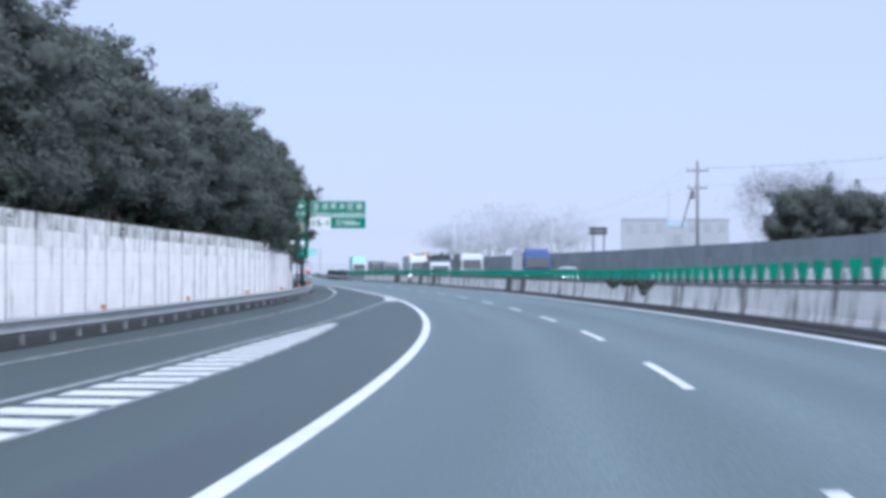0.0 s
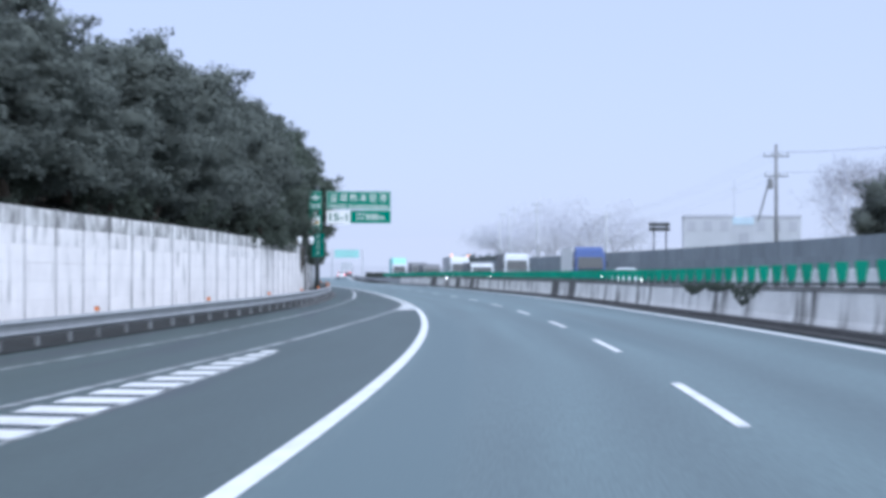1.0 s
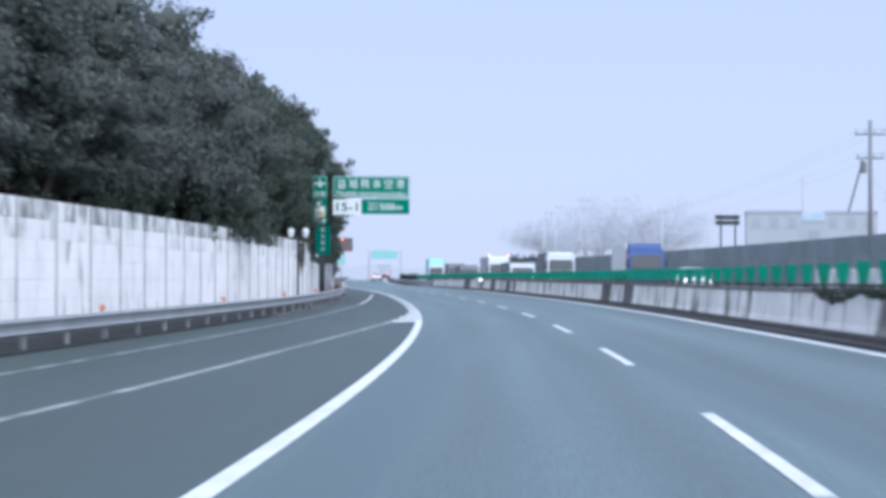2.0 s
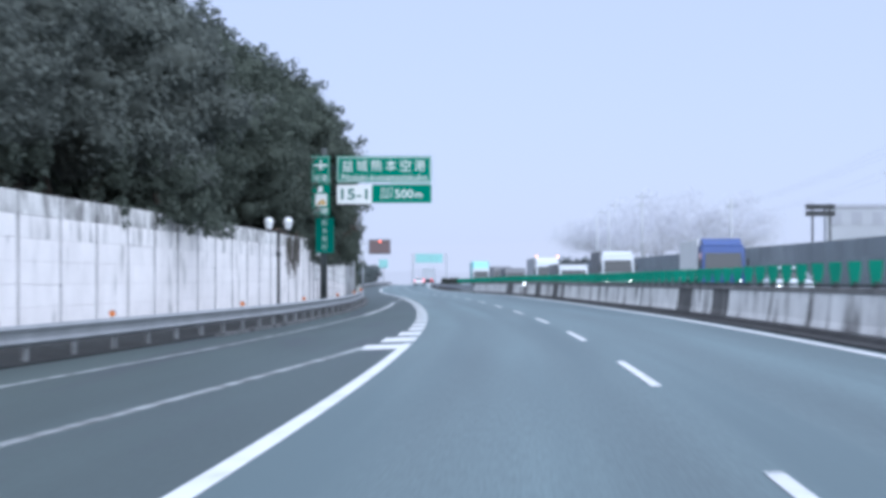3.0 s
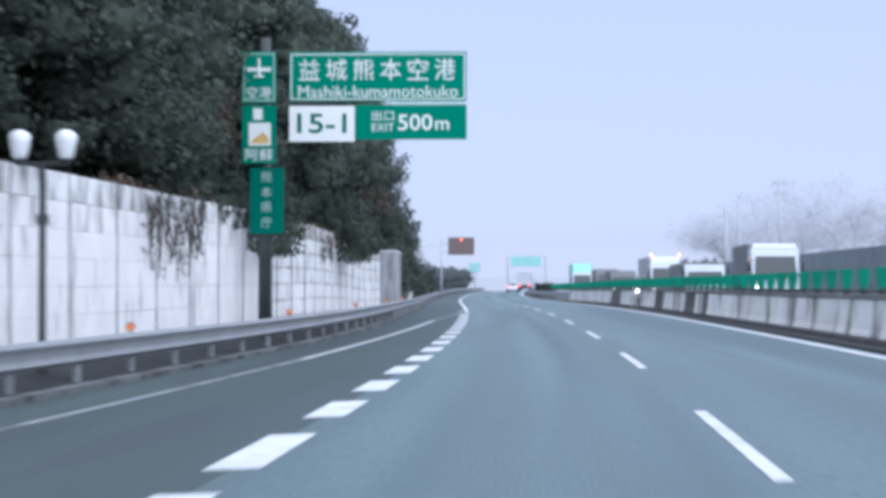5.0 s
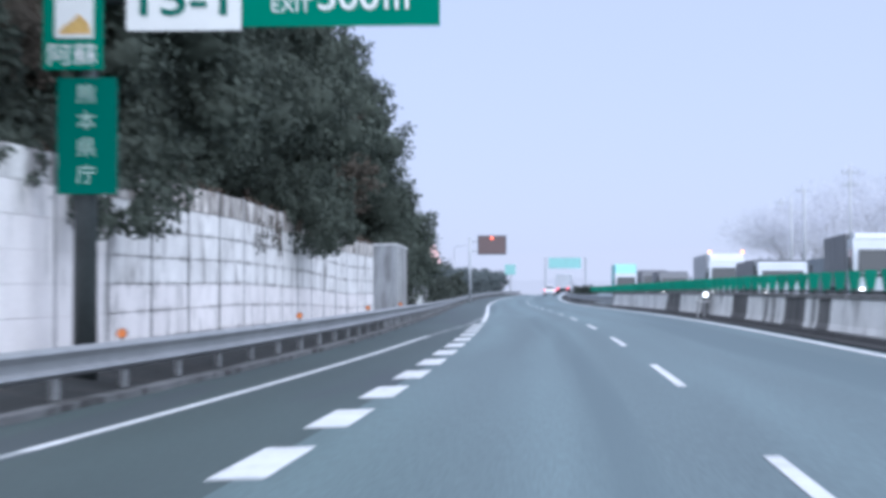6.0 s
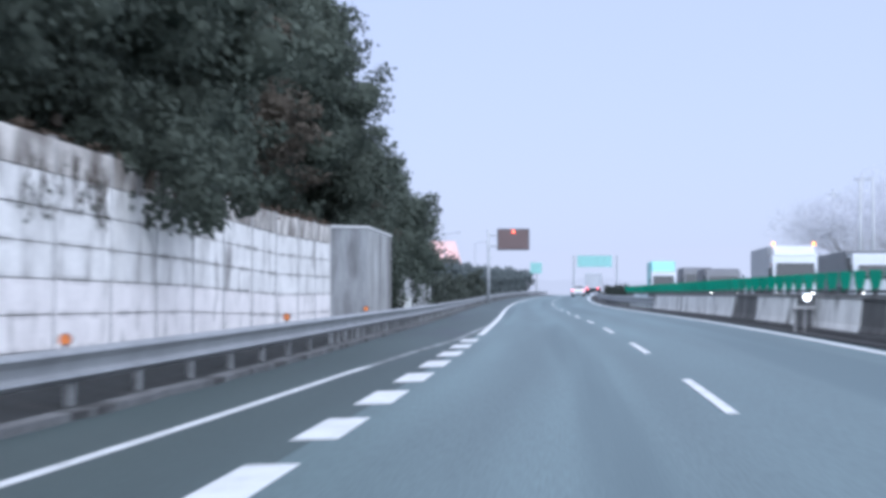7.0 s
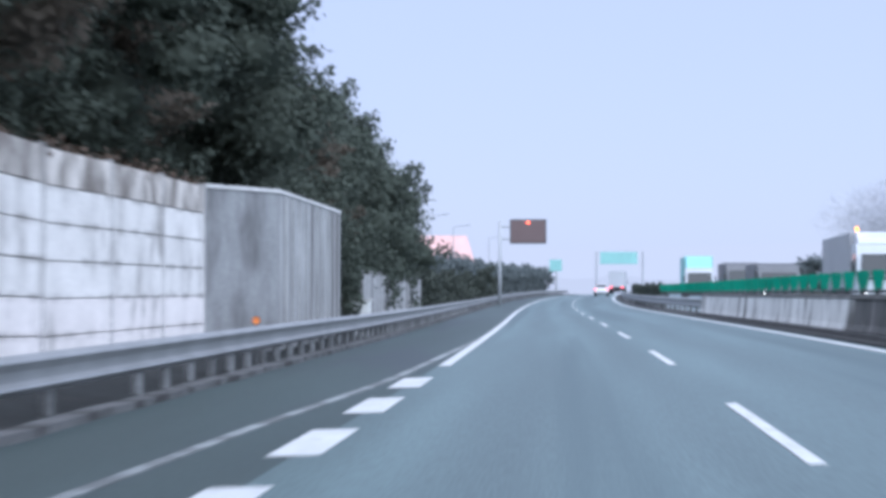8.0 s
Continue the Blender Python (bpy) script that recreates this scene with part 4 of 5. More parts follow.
sparse = [broadleaf(place(140 + 6 * k, bank_u(140) - 3.4, 4.6), "slender sparse evergreen that stands out over the others", 301 + 7 * k, 7.0, 1.9, 4200, 0.19, HAZED_LEAVES, EDGE_ROW, low=0.45, fill=14) for k in range(2)]


def tree_top(s):
    """How high the crowns reach over the road, along the way."""
    return float(np.interp(s, [40, 95, 118, 126, 135, 143, 152, 163, 178, 205, 225, 250, 282, 292, 297, 318, 335, 345], [10.5, 10.9, 10.9, 9.7, 9.5, 10.4, 10.8, 11.0, 11.6, 12.2, 12.6, 13.9, 11.9, 11.6, 9.4, 8.8, 9.1, 8.4]))


def set_tree(s, back_off, rise, row, like=None):
    base = 3.2 + 0.42 * back_off if back_off < 6 else 5.2
    if s > 304:
        base = max(0.0, base - (s - 304) * 0.3)
    tall = (tree_top(s) + rise - base) / 8.2
    # Trees before 188 m take the paler leaves with haze in their colour.
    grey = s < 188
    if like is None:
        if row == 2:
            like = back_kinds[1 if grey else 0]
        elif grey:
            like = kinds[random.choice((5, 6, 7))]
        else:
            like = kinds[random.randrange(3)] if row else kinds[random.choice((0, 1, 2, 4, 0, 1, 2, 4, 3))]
        like = copy_thing(like, place(s, bank_u(s) - back_off, base, random.uniform(0, 360)))
    else:
        like.matrix_basis = place(s, bank_u(s) - back_off, base, 3 * s)
    like.scale = (1.07 * tall ** 0.4, 1.07 * tall ** 0.4, tall)


for ob, s in zip(kinds, (238.5, 243.5, 248.0, 269.0, 253.0, 100.0, 105.0, 110.5)):
    set_tree(s, 3.4, -0.6, 0, ob)
for ob, s, top in ((sparse[0], 116.0, 11.6), (sparse[1], 142.0, 11.5), (None, 147.5, 11.3), (None, 121.0, 11.4)):
    ob = ob or copy_thing(sparse[int(s) % 2], place(s, 0))
    ob.matrix_basis = place(s, bank_u(s) - 3.2, 4.5, 7 * s)
    ob.scale = (1.0, 1.0, (top - 4.5) / 7.2)
for ob, s in zip(back_kinds, (246.0, 104.0)):
    set_tree(s, 9.0, 0.4, 2, ob)
s = 46.0
while s < 338:
    if not (97 < s < 114 or 235.5 < s < 256 or 266.5 < s < 271.5):
        set_tree(s, random.uniform(2.7, 4.0) + (0.6 if s > 296 else 0.2 if s > 190 else 0.0), random.uniform(-1.5, 0.5), 0)
    s += random.uniform(4.2, 5.8)
for s, off, rise in ((146.0, 2.6, -2.6), (212.0, 2.3, -1.8), (228.0, 1.5, -1.8), (289.5, 3.0, 0.0), (341.0, 3.4, -0.8)):
    set_tree(s, off, rise, 1)
s = 46.0
while s < 338:
    if not (101 < s < 107 or 243 < s < 249):
        set_tree(s, random.uniform(8.0, 10.0), random.uniform(-0.3, 1.3), 2)
    s += random.uniform(6.5, 8.5)

# Shrubs that hang over the wall's edge.
SHRUB = "dark evergreen shrub hanging over the wall's edge"
shrubs = [broadleaf(place(150 + 3 * k, wall_u(150) - 1.2, 3.2), SHRUB, 71 + 5 * k, 2.4, 1.5, 2600, 0.15, LEAVES, "shrubs over the wall's edge", low=0.05, category="shrub", fill=20, foot=0.9) for k in range(2)]
s = 62.0
while s < 257:
    if 188 < s < 214:
        s = 214.5
    copy_thing(shrubs[random.randrange(2)], place(s, wall_u(s) - random.uniform(0.9, 1.7), random.uniform(2.9, 3.4), random.uniform(0, 360)))
    s += random.uniform(3.5, 9.0)
for s, u_off, z in ((174.2, 0.4, 3.0), (176.5, 0.6, 2.8), (179.0, 0.5, 2.8), (181.6, 0.3, 3.1), (217.9, -0.65, 2.0), (219.4, -0.6, 1.95), (221.3, 0.35, 2.0), (223.0, 0.55, 2.05), (225.2, 0.4, 2.25), (227.6, 0.1, 2.85), (251.2, 0.7, 2.3), (253.0, 0.9, 2.15), (255.6, 0.7, 2.35)):
    copy_thing(shrubs[0], place(s, wall_u(s) + u_off - 0.5, z, random.uniform(0, 360)))

for s, u, z in ((303.6, -7.0, 0.1), (303.8, -7.1, 1.2), (304.0, -7.4, 2.2), (306, -7.2, 0.2), (306.5, -7.4, 1.5), (309, -7.6, 0.0), (306, -8.6, 1.4), (311, -7.8, 0.3)):
    copy_thing(shrubs[1], place(s, u, z, random.uniform(0, 360)))

# Straggling vines on the panels: thin winding stems with a few leaves.
def vine(s_from, s_to, top, reach, count, leaves, seed, label):
    rng = np.random.default_rng(seed)
    mid = 0.5 * (s_from + s_to)
    ob = thing("vine", place(mid, wall_u(mid) + 0.05, 0), label, "vine")
    back = ob.matrix_basis.inverted()
    stems, tufts = bmesh.new(), []
    for k in range(count):
        s, z = float(rng.uniform(s_from, s_to)), top + float(rng.uniform(-0.5, 0.1))
        low = top - reach * (0.3 + 0.7 * float(rng.random()))
        way, swing = float(rng.uniform(-2.6, -0.5)), float(rng.normal()) * 0.35
        thick = float(rng.uniform(0.007, 0.016))
        for step in range(26):
            onward, fall = s + 0.15 * math.cos(way), z + 0.15 * math.sin(way)
            if fall < low or fall > top + 0.15 or not s_from - 0.3 < onward < s_to + 0.3:
                break
            a, b = (back @ at(*v) for v in ((s, wall_u(s) + 0.05, z), (onward, wall_u(onward) + 0.05, fall)))
            tube(stems, a, b, thick, sides=4)
            if rng.random() < 0.55:
                tufts.append((tuple(b), float(rng.uniform(0.03, 0.085))))
            s, z = onward, fall
            swing += float(rng.normal()) * 0.2
            way += 0.6 * swing
            swing *= 0.8
    tagged(part("stem_tangle", stems, BARK, ob), "thin winding stems", kind="stuff")
    foliage = new("foliage", leaf_mesh("foliage", tufts, leaves, 0.06, seed + 1, LEAVES, inner=0.7))
    foliage.parent = ob


vine(207.5, 214.3, 3.5, 1.9, 62, 650, 12, "straggling dark vine hanging down the pale wall")
vine(243.0, 248.2, 3.4, 1.1, 30, 240, 31, "nearly bare vine on the stained wall")


def hanging_weeds(s_from, s_to, low, seed):
    """Dark weeds that grow over the top edge of the median barrier."""
    rng = np.random.default_rng(seed)
    mid = 0.5 * (s_from + s_to)
    ob = thing("weed", place(mid, BARRIER_U + 0.05, 0.9), "dark weeds hanging over the barrier's top edge", "weeds", "weeds on the median")
    back = ob.matrix_basis.inverted()
    tufts = []
    for k in range(int(26 * (s_to - s_from))):
        s = float(rng.uniform(s_from, s_to))
        deep = (0.93 - low) * (1 - (2 * (s - mid) / (s_to - s_from)) ** 2) * float(rng.random()) ** 0.8
        tufts.append((tuple(back @ at(s, BARRIER_U + 0.04 - 0.10 * deep, 0.93 - deep)), float(rng.uniform(0.03, 0.07))))
    foliage = new("foliage", leaf_mesh("foliage", tufts, 38 * len(tufts) // 2, 0.06, seed + 1, LEAVES, inner=0.7))
    foliage.parent = ob


hanging_weeds(111.0, 116.4, 0.48, 51)
hanging_weeds(116.6, 122.2, 0.80, 52)
hanging_weeds(122.2, 127.6, 0.68, 53)

# Undergrowth between the trunks, and dead leaves along the wall's top.
UNDERGROWTH = "dark undergrowth between the trunks above the wall"
s = 252.0
while s < 303:
    ob = copy_thing(shrubs[random.randrange(2)], place(s, bank_u(s) - random.uniform(2.4, 3.6), 3.5, random.uniform(0, 360)))
    ob.scale = (1.15, 1.15, random.uniform(0.95, 1.35))
    tagged(ob, UNDERGROWTH, "shrub", "undergrowth above the wall")
    s += random.uniform(1.5, 2.6)
rng = np.random.default_rng(5)
litter = []
for k in range(420):
    s = 205 + 93 * float(rng.random()) ** 0.8
    p = at(s, wall_u(min(s, 281)) - float(rng.uniform(0.15, 0.75)), 3.48 + wall_base(s) + float(rng.uniform(0.0, 0.20)))
    litter.append((tuple(p), float(rng.uniform(0.14, 0.30))))
tagged(new("leaf_litter", leaf_mesh("leaf_litter", litter, 9000, 0.11, 6, LITTER, inner=0.6)), "dead brown leaves along the top of the wall", "leaf litter", kind="stuff")

# A small white cabinet close behind the guardrail.
cabinet = thing("roadside_cabinet", place(304.5, -6.02, -0.02), "small white steel cabinet behind the guardrail", "cabinet")
part("body", boxed(-0.28, 0.28, -0.2, 0.2, 0.0, 1.14, 0.015), SIGN_WHITE, cabinet)
part("door", boxed(-0.24, 0.24, -0.222, -0.203, 0.12, 1.08, 0.006), SIGN_WHITE, cabinet)
part("roof", boxed(-0.32, 0.32, -0.25, 0.24, 1.143, 1.20, 0.01), COPING, cabinet, "pale overhanging lid")

# Bushes beyond the wall, behind the guardrail.
HEDGE = "dark clipped bush behind the guardrail"
hedge = broadleaf(place(350, -7.6), HEDGE, 91, 2.6, 1.7, 1500, 0.25, HEDGE_LEAVES, "bushes behind the guardrail", low=0.08, category="bush", fill=26, foot=-0.1)
for k in range(22):
    s = 354.0 + 5.2 * k + random.uniform(-1, 1)
    ob = copy_thing(hedge, place(s, -7.8 + random.uniform(-0.6, 0.3), 0, random.uniform(0, 360)))
    w = random.uniform(0.85, 1.2)
    ob.scale = (w * 1.1, w * 1.1, random.uniform(0.75, 1.15) * (1.15 if k > 8 else 0.95))
tall_bush = broadleaf(place(398, -9.6), "tall hedge bush along the far guardrail, greyed as by haze", 97, 4.2, 2.1, 1700, 0.30, FAR_HEDGE, "tall hedge along the far guardrail", low=0.08, category="bush", fill=26, foot=-0.1)
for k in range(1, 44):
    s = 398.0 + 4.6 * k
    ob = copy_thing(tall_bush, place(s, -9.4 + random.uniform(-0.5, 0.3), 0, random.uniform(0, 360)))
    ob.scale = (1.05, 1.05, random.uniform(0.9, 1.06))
for k in range(6):     # a dark clump beyond the opposite carriageway
    ob = copy_thing(tall_bush, place(480 + random.uniform(-4, 4), 26.0 + 1.1 * k, 0, random.uniform(0, 360)))
    ob.scale = (0.8, 0.8, random.uniform(0.88, 1.02))
    tagged(ob, "tall bush beyond the opposite carriageway, greyed as by haze", "bush", "bushes beyond the opposite carriageway")
for k in range(13):     # low dark bushes on the median, past the last green plate
    ob = copy_thing(hedge, place(373 + 4.3 * k, 6.45, 0.1, random.uniform(-6, 6)))
    ob.scale = (0.24, 1.15, random.uniform(0.46, 0.54))
    tagged(ob, "low dark clipped bush on the median", "bush", "bushes on the median")

# Right side: evergreens behind the noise wall.
RIGHT_TREE = "dark round evergreen behind the noise wall"
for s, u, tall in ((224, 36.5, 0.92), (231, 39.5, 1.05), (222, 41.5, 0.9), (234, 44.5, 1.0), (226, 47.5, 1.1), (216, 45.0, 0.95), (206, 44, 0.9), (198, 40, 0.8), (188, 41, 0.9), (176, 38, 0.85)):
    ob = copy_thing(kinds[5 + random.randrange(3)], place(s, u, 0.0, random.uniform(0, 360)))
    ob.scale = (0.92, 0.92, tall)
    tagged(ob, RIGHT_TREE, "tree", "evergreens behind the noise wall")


def bare_tree(m, seed, high, twig_paint, twigs_in=4500, like=None, label="pale bare winter tree in the mist", group="bare trees in the distance"):
    """A leafless tree: forking limbs and a haze of thin twigs."""
    if like:
        return copy_thing(like, m)
    ob = thing("bare_tree", m, label, "tree", group)
    rng = np.random.default_rng(seed)
    bm, ends = bmesh.new(), []
    limbs(bm, (0, 0, -0.4), (rng.normal() * 0.3, rng.normal() * 0.3, high * 0.55), 0.16, rng, ends, 4, 0.6)
    part("trunk", bm, GREY_BARK, ob)
    clumps = [((e.x, e.y, e.z), 0.11 * high) for e in ends[::2]]
    twigs = new("crown", leaf_mesh("crown", clumps, twigs_in, 0.75, seed + 1, twig_paint, slim=0.035, inner=0.8, dense=False))
    twigs.parent = ob
    return ob


bare = [bare_tree(place(424, 46.0), 31, 11.0, HAZED_TWIGS), bare_tree(place(404, 40.0), 38, 10.0, HAZED_TWIGS)]
near_bare = bare_tree(place(262, 43.0), 45, 10.0, TWIGS, 1700, label="grey bare winter tree behind the noise wall")
for s, u in ((270, 46), (278, 50), (254, 45)):
    copy_thing(near_bare, place(s, u, 0, random.uniform(0, 360)))
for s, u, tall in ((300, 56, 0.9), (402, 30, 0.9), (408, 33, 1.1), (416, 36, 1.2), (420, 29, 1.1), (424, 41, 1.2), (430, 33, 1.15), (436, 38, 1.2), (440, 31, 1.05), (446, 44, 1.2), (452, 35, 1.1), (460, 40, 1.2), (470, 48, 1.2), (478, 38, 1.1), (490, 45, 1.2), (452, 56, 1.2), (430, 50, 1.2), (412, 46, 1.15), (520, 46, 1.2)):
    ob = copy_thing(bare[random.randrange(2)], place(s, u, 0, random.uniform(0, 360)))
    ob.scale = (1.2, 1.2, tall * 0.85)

# ---- vehicles ----


def rounded(half, z0, z1, y, n=20, power=3.2):
    """A soft-cornered loop across a vehicle at y."""
    mid, high = (z0 + z1) / 2, (z1 - z0) / 2
    loop = []
    for a in np.linspace(0, 2 * math.pi, n + 1)[:-1]:
        c, q = math.cos(a), math.sin(a)
        loop.append(Vector((half * math.copysign(abs(c) ** (2 / power), c), y, mid + high * math.copysign(abs(q) ** (2 / power), q))))
    return loop


def wheel(parent, x, y, r, w, side):
    ob = part("wheel", tube(bmesh.new(), (x - w / 2, y, r), (x + w / 2, y, r), r, sides=28), RUBBER, parent, "black tyre")
    part("rim", tube(bmesh.new(), (x + side * (w / 2 - 0.03), y, r), (x + side * (w / 2 + 0.012), y, r), r * 0.64, sides=24), RIM, ob, "alloy rim")
    bm = bmesh.new()
    for k in range(6):
        a = k * math.pi / 3
        tube(bm, (x + side * (w / 2 + 0.005), y, r), (x + side * (w / 2 + 0.022), y + 0.55 * r * math.cos(a), r + 0.55 * r * math.sin(a)), 0.03, 0.022, 6)
    part("spokes", bm, GALV_POST, ob)


def saloon(m, label, paint):
    """A car whose front points along +y."""
    ob = thing("car", m, label, "car")
    stations = ((-2.22, 0.66, 0.42, 0.80), (-2.16, 0.78, 0.32, 0.92), (-1.95, 0.84, 0.26, 0.98), (-1.35, 0.875, 0.22, 1.00), (-0.5, 0.885, 0.20, 0.98), (0.5, 0.885, 0.20, 0.96), (1.15, 0.875, 0.21, 0.93), (1.7, 0.85, 0.23, 0.84), (2.05, 0.80, 0.26, 0.75), (2.2, 0.66, 0.34, 0.64))
    part("body", loft(bmesh.new(), [rounded(w, a, b, y, 24, 4.0) for y, w, a, b in stations]), paint, ob, smooth=True)
    cabin = ((-1.72, 0.60, 0.88, 0.97), (-1.30, 0.66, 0.88, 1.22), (-0.95, 0.675, 0.88, 1.38), (-0.2, 0.685, 0.88, 1.43), (0.35, 0.675, 0.88, 1.38), (0.8, 0.66, 0.88, 1.18), (1.18, 0.60, 0.86, 0.95))
    part("glazing", loft(bmesh.new(), [rounded(w, a, b, y, 24, 3.6) for y, w, a, b in cabin]), GLASS, ob, "dark tinted windows", smooth=True)
    roof = ((-1.05, 0.56, 1.34, 1.39), (-0.8, 0.60, 1.38, 1.445), (-0.2, 0.615, 1.39, 1.46), (0.3, 0.60, 1.37, 1.43), (0.52, 0.56, 1.33, 1.37))
    part("roof", loft(bmesh.new(), [rounded(w, a, b, y, 20, 3.0) for y, w, a, b in roof]), paint, ob, smooth=True)
    for x in (-1, 1):
        for y, z0, z1, dy in ((-0.92, 0.95, 1.40, 0.62), (0.50, 0.95, 1.38, -0.62), (-0.18, 0.95, 1.42, 0.0)):
            part("pillar", tube(bmesh.new(), (x * 0.70, y - dy, z0), (x * 0.605, y, z1), 0.035, 0.03, 8), paint, ob)
        part("door_mirror", box(bmesh.new(), x * 0.90 - 0.09, x * 0.90 + 0.09, 0.78, 0.92, 0.94, 1.06, 0.03), paint, ob)
        part("tail_lamp", box(bmesh.new(), x * 0.70 - 0.12, x * 0.70 + 0.12, -2.20, -2.08, 0.70, 0.86, 0.02), TAIL, ob, "lit red tail lamp")
        part("headlight", box(bmesh.new(), x * 0.62 - 0.14, x * 0.62 + 0.14, 1.98, 2.14, 0.60, 0.72, 0.03), HEADLIGHT, ob, "lit headlight")
        part("door_handle", box(bmesh.new(), x * 0.885 - 0.012, x * 0.885 + 0.012, -0.55, -0.38, 0.80, 0.83, 0.005), paint, ob)
        for y in (-1.30, 1.33):
            part("wheel_arch", tube(bmesh.new(), (x * 0.60, y, 0.33), (x * 0.879, y, 0.33), 0.375, sides=28), RUBBER, ob, "dark wheel arch")
            wheel(ob, x * 0.79, y, 0.315, 0.20, x)
        part("sill", box(bmesh.new(), x * 0.86 - 0.02, x * 0.86 + 0.02, -0.95, 0.98, 0.20, 0.30, 0.01), DARK_METAL, ob)
    part("bumper", box(bmesh.new(), -0.72, 0.72, -2.27, -2.10, 0.36, 0.58, 0.05), paint, ob)
    part("number_plate", box(bmesh.new(), -0.17, 0.17, -2.285, -2.268, 0.62, 0.78), SIGN_WHITE, ob, "white blank number plate")
    return ob


saloon(place(515.0, 3.40, 0.0, 0.0), "silver saloon car far ahead in the overtaking lane", SILVER)


def lorry(m, label, cab_paint, box_paint, tall=3.4, long=8.0, deflector=None, lamps=True, markers=False, wide=2.35):
    """A lorry whose front points along +y: cab, glazing, lamps, load box and wheels."""
    ob = thing("lorry", m, label, "lorry", "lorries on the opposite carriageway")
    h = wide / 2
    cab_top = min(2.75, tall - 0.15)
    side = [(0.0, 0.55), (0.02, 1.25), (-0.10, cab_top - 0.55), (-0.28, cab_top - 0.05), (-0.45, cab_top), (-1.75, cab_top), (-1.75, 0.55)]
    cab = part("cab", loft(bmesh.new(), [[Vector((x, y * k, z)) for y, z in side] for x, k in ((-h, 0.97), (-h + 0.06, 1.0), (h - 0.06, 1.0), (h, 0.97))]), cab_paint, ob)
    glass = [Vector((x, y, z)) for x, y, z in ((-h + 0.14, 0.03, 1.45), (h - 0.14, 0.03, 1.45), (h - 0.2, -0.10, cab_top - 0.42), (-h + 0.2, -0.10, cab_top - 0.42))]
    part("windscreen", loft(bmesh.new(), [glass, [p + Vector((0, -0.06, 0)) for p in glass]]), GLASS, cab, "dark windscreen")
    for x in (-1, 1):
        part("side_window", boxed(x * h - 0.01, x * h + 0.01, -1.2, -0.3, 1.5, cab_top - 0.4), GLASS, cab)
        part("mirror", boxed(x * (h + 0.16) - 0.06, x * (h + 0.16) + 0.06, -0.12, -0.02, 1.55, 2.05, 0.02), DARK_METAL, cab, "black door mirror")
        if lamps:
            part("headlight", boxed(x * (h - 0.3) - 0.08, x * (h - 0.3) + 0.08, 0.0, 0.07, 0.74, 0.84, 0.02), HEADLIGHT, cab, "lit headlight")
        if markers:
            part("marker_lamp", boxed(x * (h - 0.12) - 0.05, x * (h - 0.12) + 0.05, -0.9, -0.8, tall + 0.02, tall + 0.18, 0.02), MARKER, ob, "lit orange marker lamp")
    part("bumper", boxed(-h, h, -0.3, 0.10, 0.38, 0.68, 0.04), DARK_METAL, cab)
    part("wiper_panel", boxed(-h + 0.2, h - 0.2, 0.02, 0.05, 1.28, 1.40, 0.01), DARK_METAL, cab)
    if deflector:
        shape = [(-0.35, cab_top), (-0.55, cab_top + 0.22), (-1.2, tall), (-1.6, tall), (-1.6, cab_top)]
        part("roof_deflector", loft(bmesh.new(), [[Vector((x, y, z)) for y, z in shape] for x in (-h + 0.1, h - 0.1)]), deflector, ob, "painted roof deflector")
    load = part("load_box", boxed(-h - 0.03, h + 0.03, -1.9 - long, -1.9, 1.0, tall, 0.03), box_paint, ob)
    for k in range(int(long / 1.2)):
        for x in (-1, 1):
            part("panel_rib", boxed(x * (h + 0.03) - 0.012, x * (h + 0.03) + 0.012, -2.4 - 1.2 * k, -2.36 - 1.2 * k, 1.05, tall - 0.06), box_paint, load)
    part("chassis", boxed(-0.5, 0.5, -1.9 - long, -0.3, 0.6, 0.98), DARK_METAL, ob)
    for y in (-0.95, -long - 0.2, -long + 0.9):
        for x in (-1, 1):
            wheel(ob, x * (h - 0.16), y, 0.48, 0.28, x)
    return ob


def oncoming(s, u):
    return place(s, u, 0.0, 180)


lorry(oncoming(231, 14.3), "white box lorry with a blue cab and deflector", TRUCK_BLUE, LORRY_WHITE, 3.15, 7.5, TRUCK_BLUE)
lorry(oncoming(272, 13.0), "small white lorry with lit headlights", TRUCK_WHITE, TRUCK_DARK, 3.0, 6.0, TRUCK_WHITE)
lorry(oncoming(294, 11.9), "low dark lorry with a white cab roof", TRUCK_WHITE, TRUCK_DARK, 2.35, 8.0)
lorry(oncoming(330, 13.0), "tall white lorry with orange marker lamps", TRUCK_WHITE, TRUCK_GREY, 3.25, 9.0, TRUCK_WHITE, markers=True)
lorry(oncoming(368, 12.75), "dark low lorry in a line of traffic", TRUCK_DARK, TRUCK_DARK, 2.5, 6.0)
lorry(oncoming(394, 13.0), "dark box lorry in a line of traffic", TRUCK_DARK, TRUCK_DARK, 2.85, 6.0)
lorry(oncoming(430, 12.1), "lorry with a turquoise roof deflector", TRUCK_WHITE, TRUCK_TEAL, 3.75, 8.0, TRUCK_TEAL)
# Painted in the wall colour that already has haze put into it.
lead = lorry(place(580, 3.4, 0, 0) @ Matrix.Translation((0, 8, 0)), "grey box lorry far off in the overtaking lane", PALE_HOUSE, PALE_HOUSE, 3.4, 8.0, lamps=False)
tagged(lead, group="traffic ahead")
for x in (-0.85, 0.85):
    part("tail_lamp", boxed(x - 0.16, x + 0.16, -9.98, -9.92, 0.85, 1.02), TAIL, lead, "lit red tail lamp")
oncar = saloon(oncoming(203, 13.0), "white saloon car on the opposite carriageway", TRUCK_WHITE)

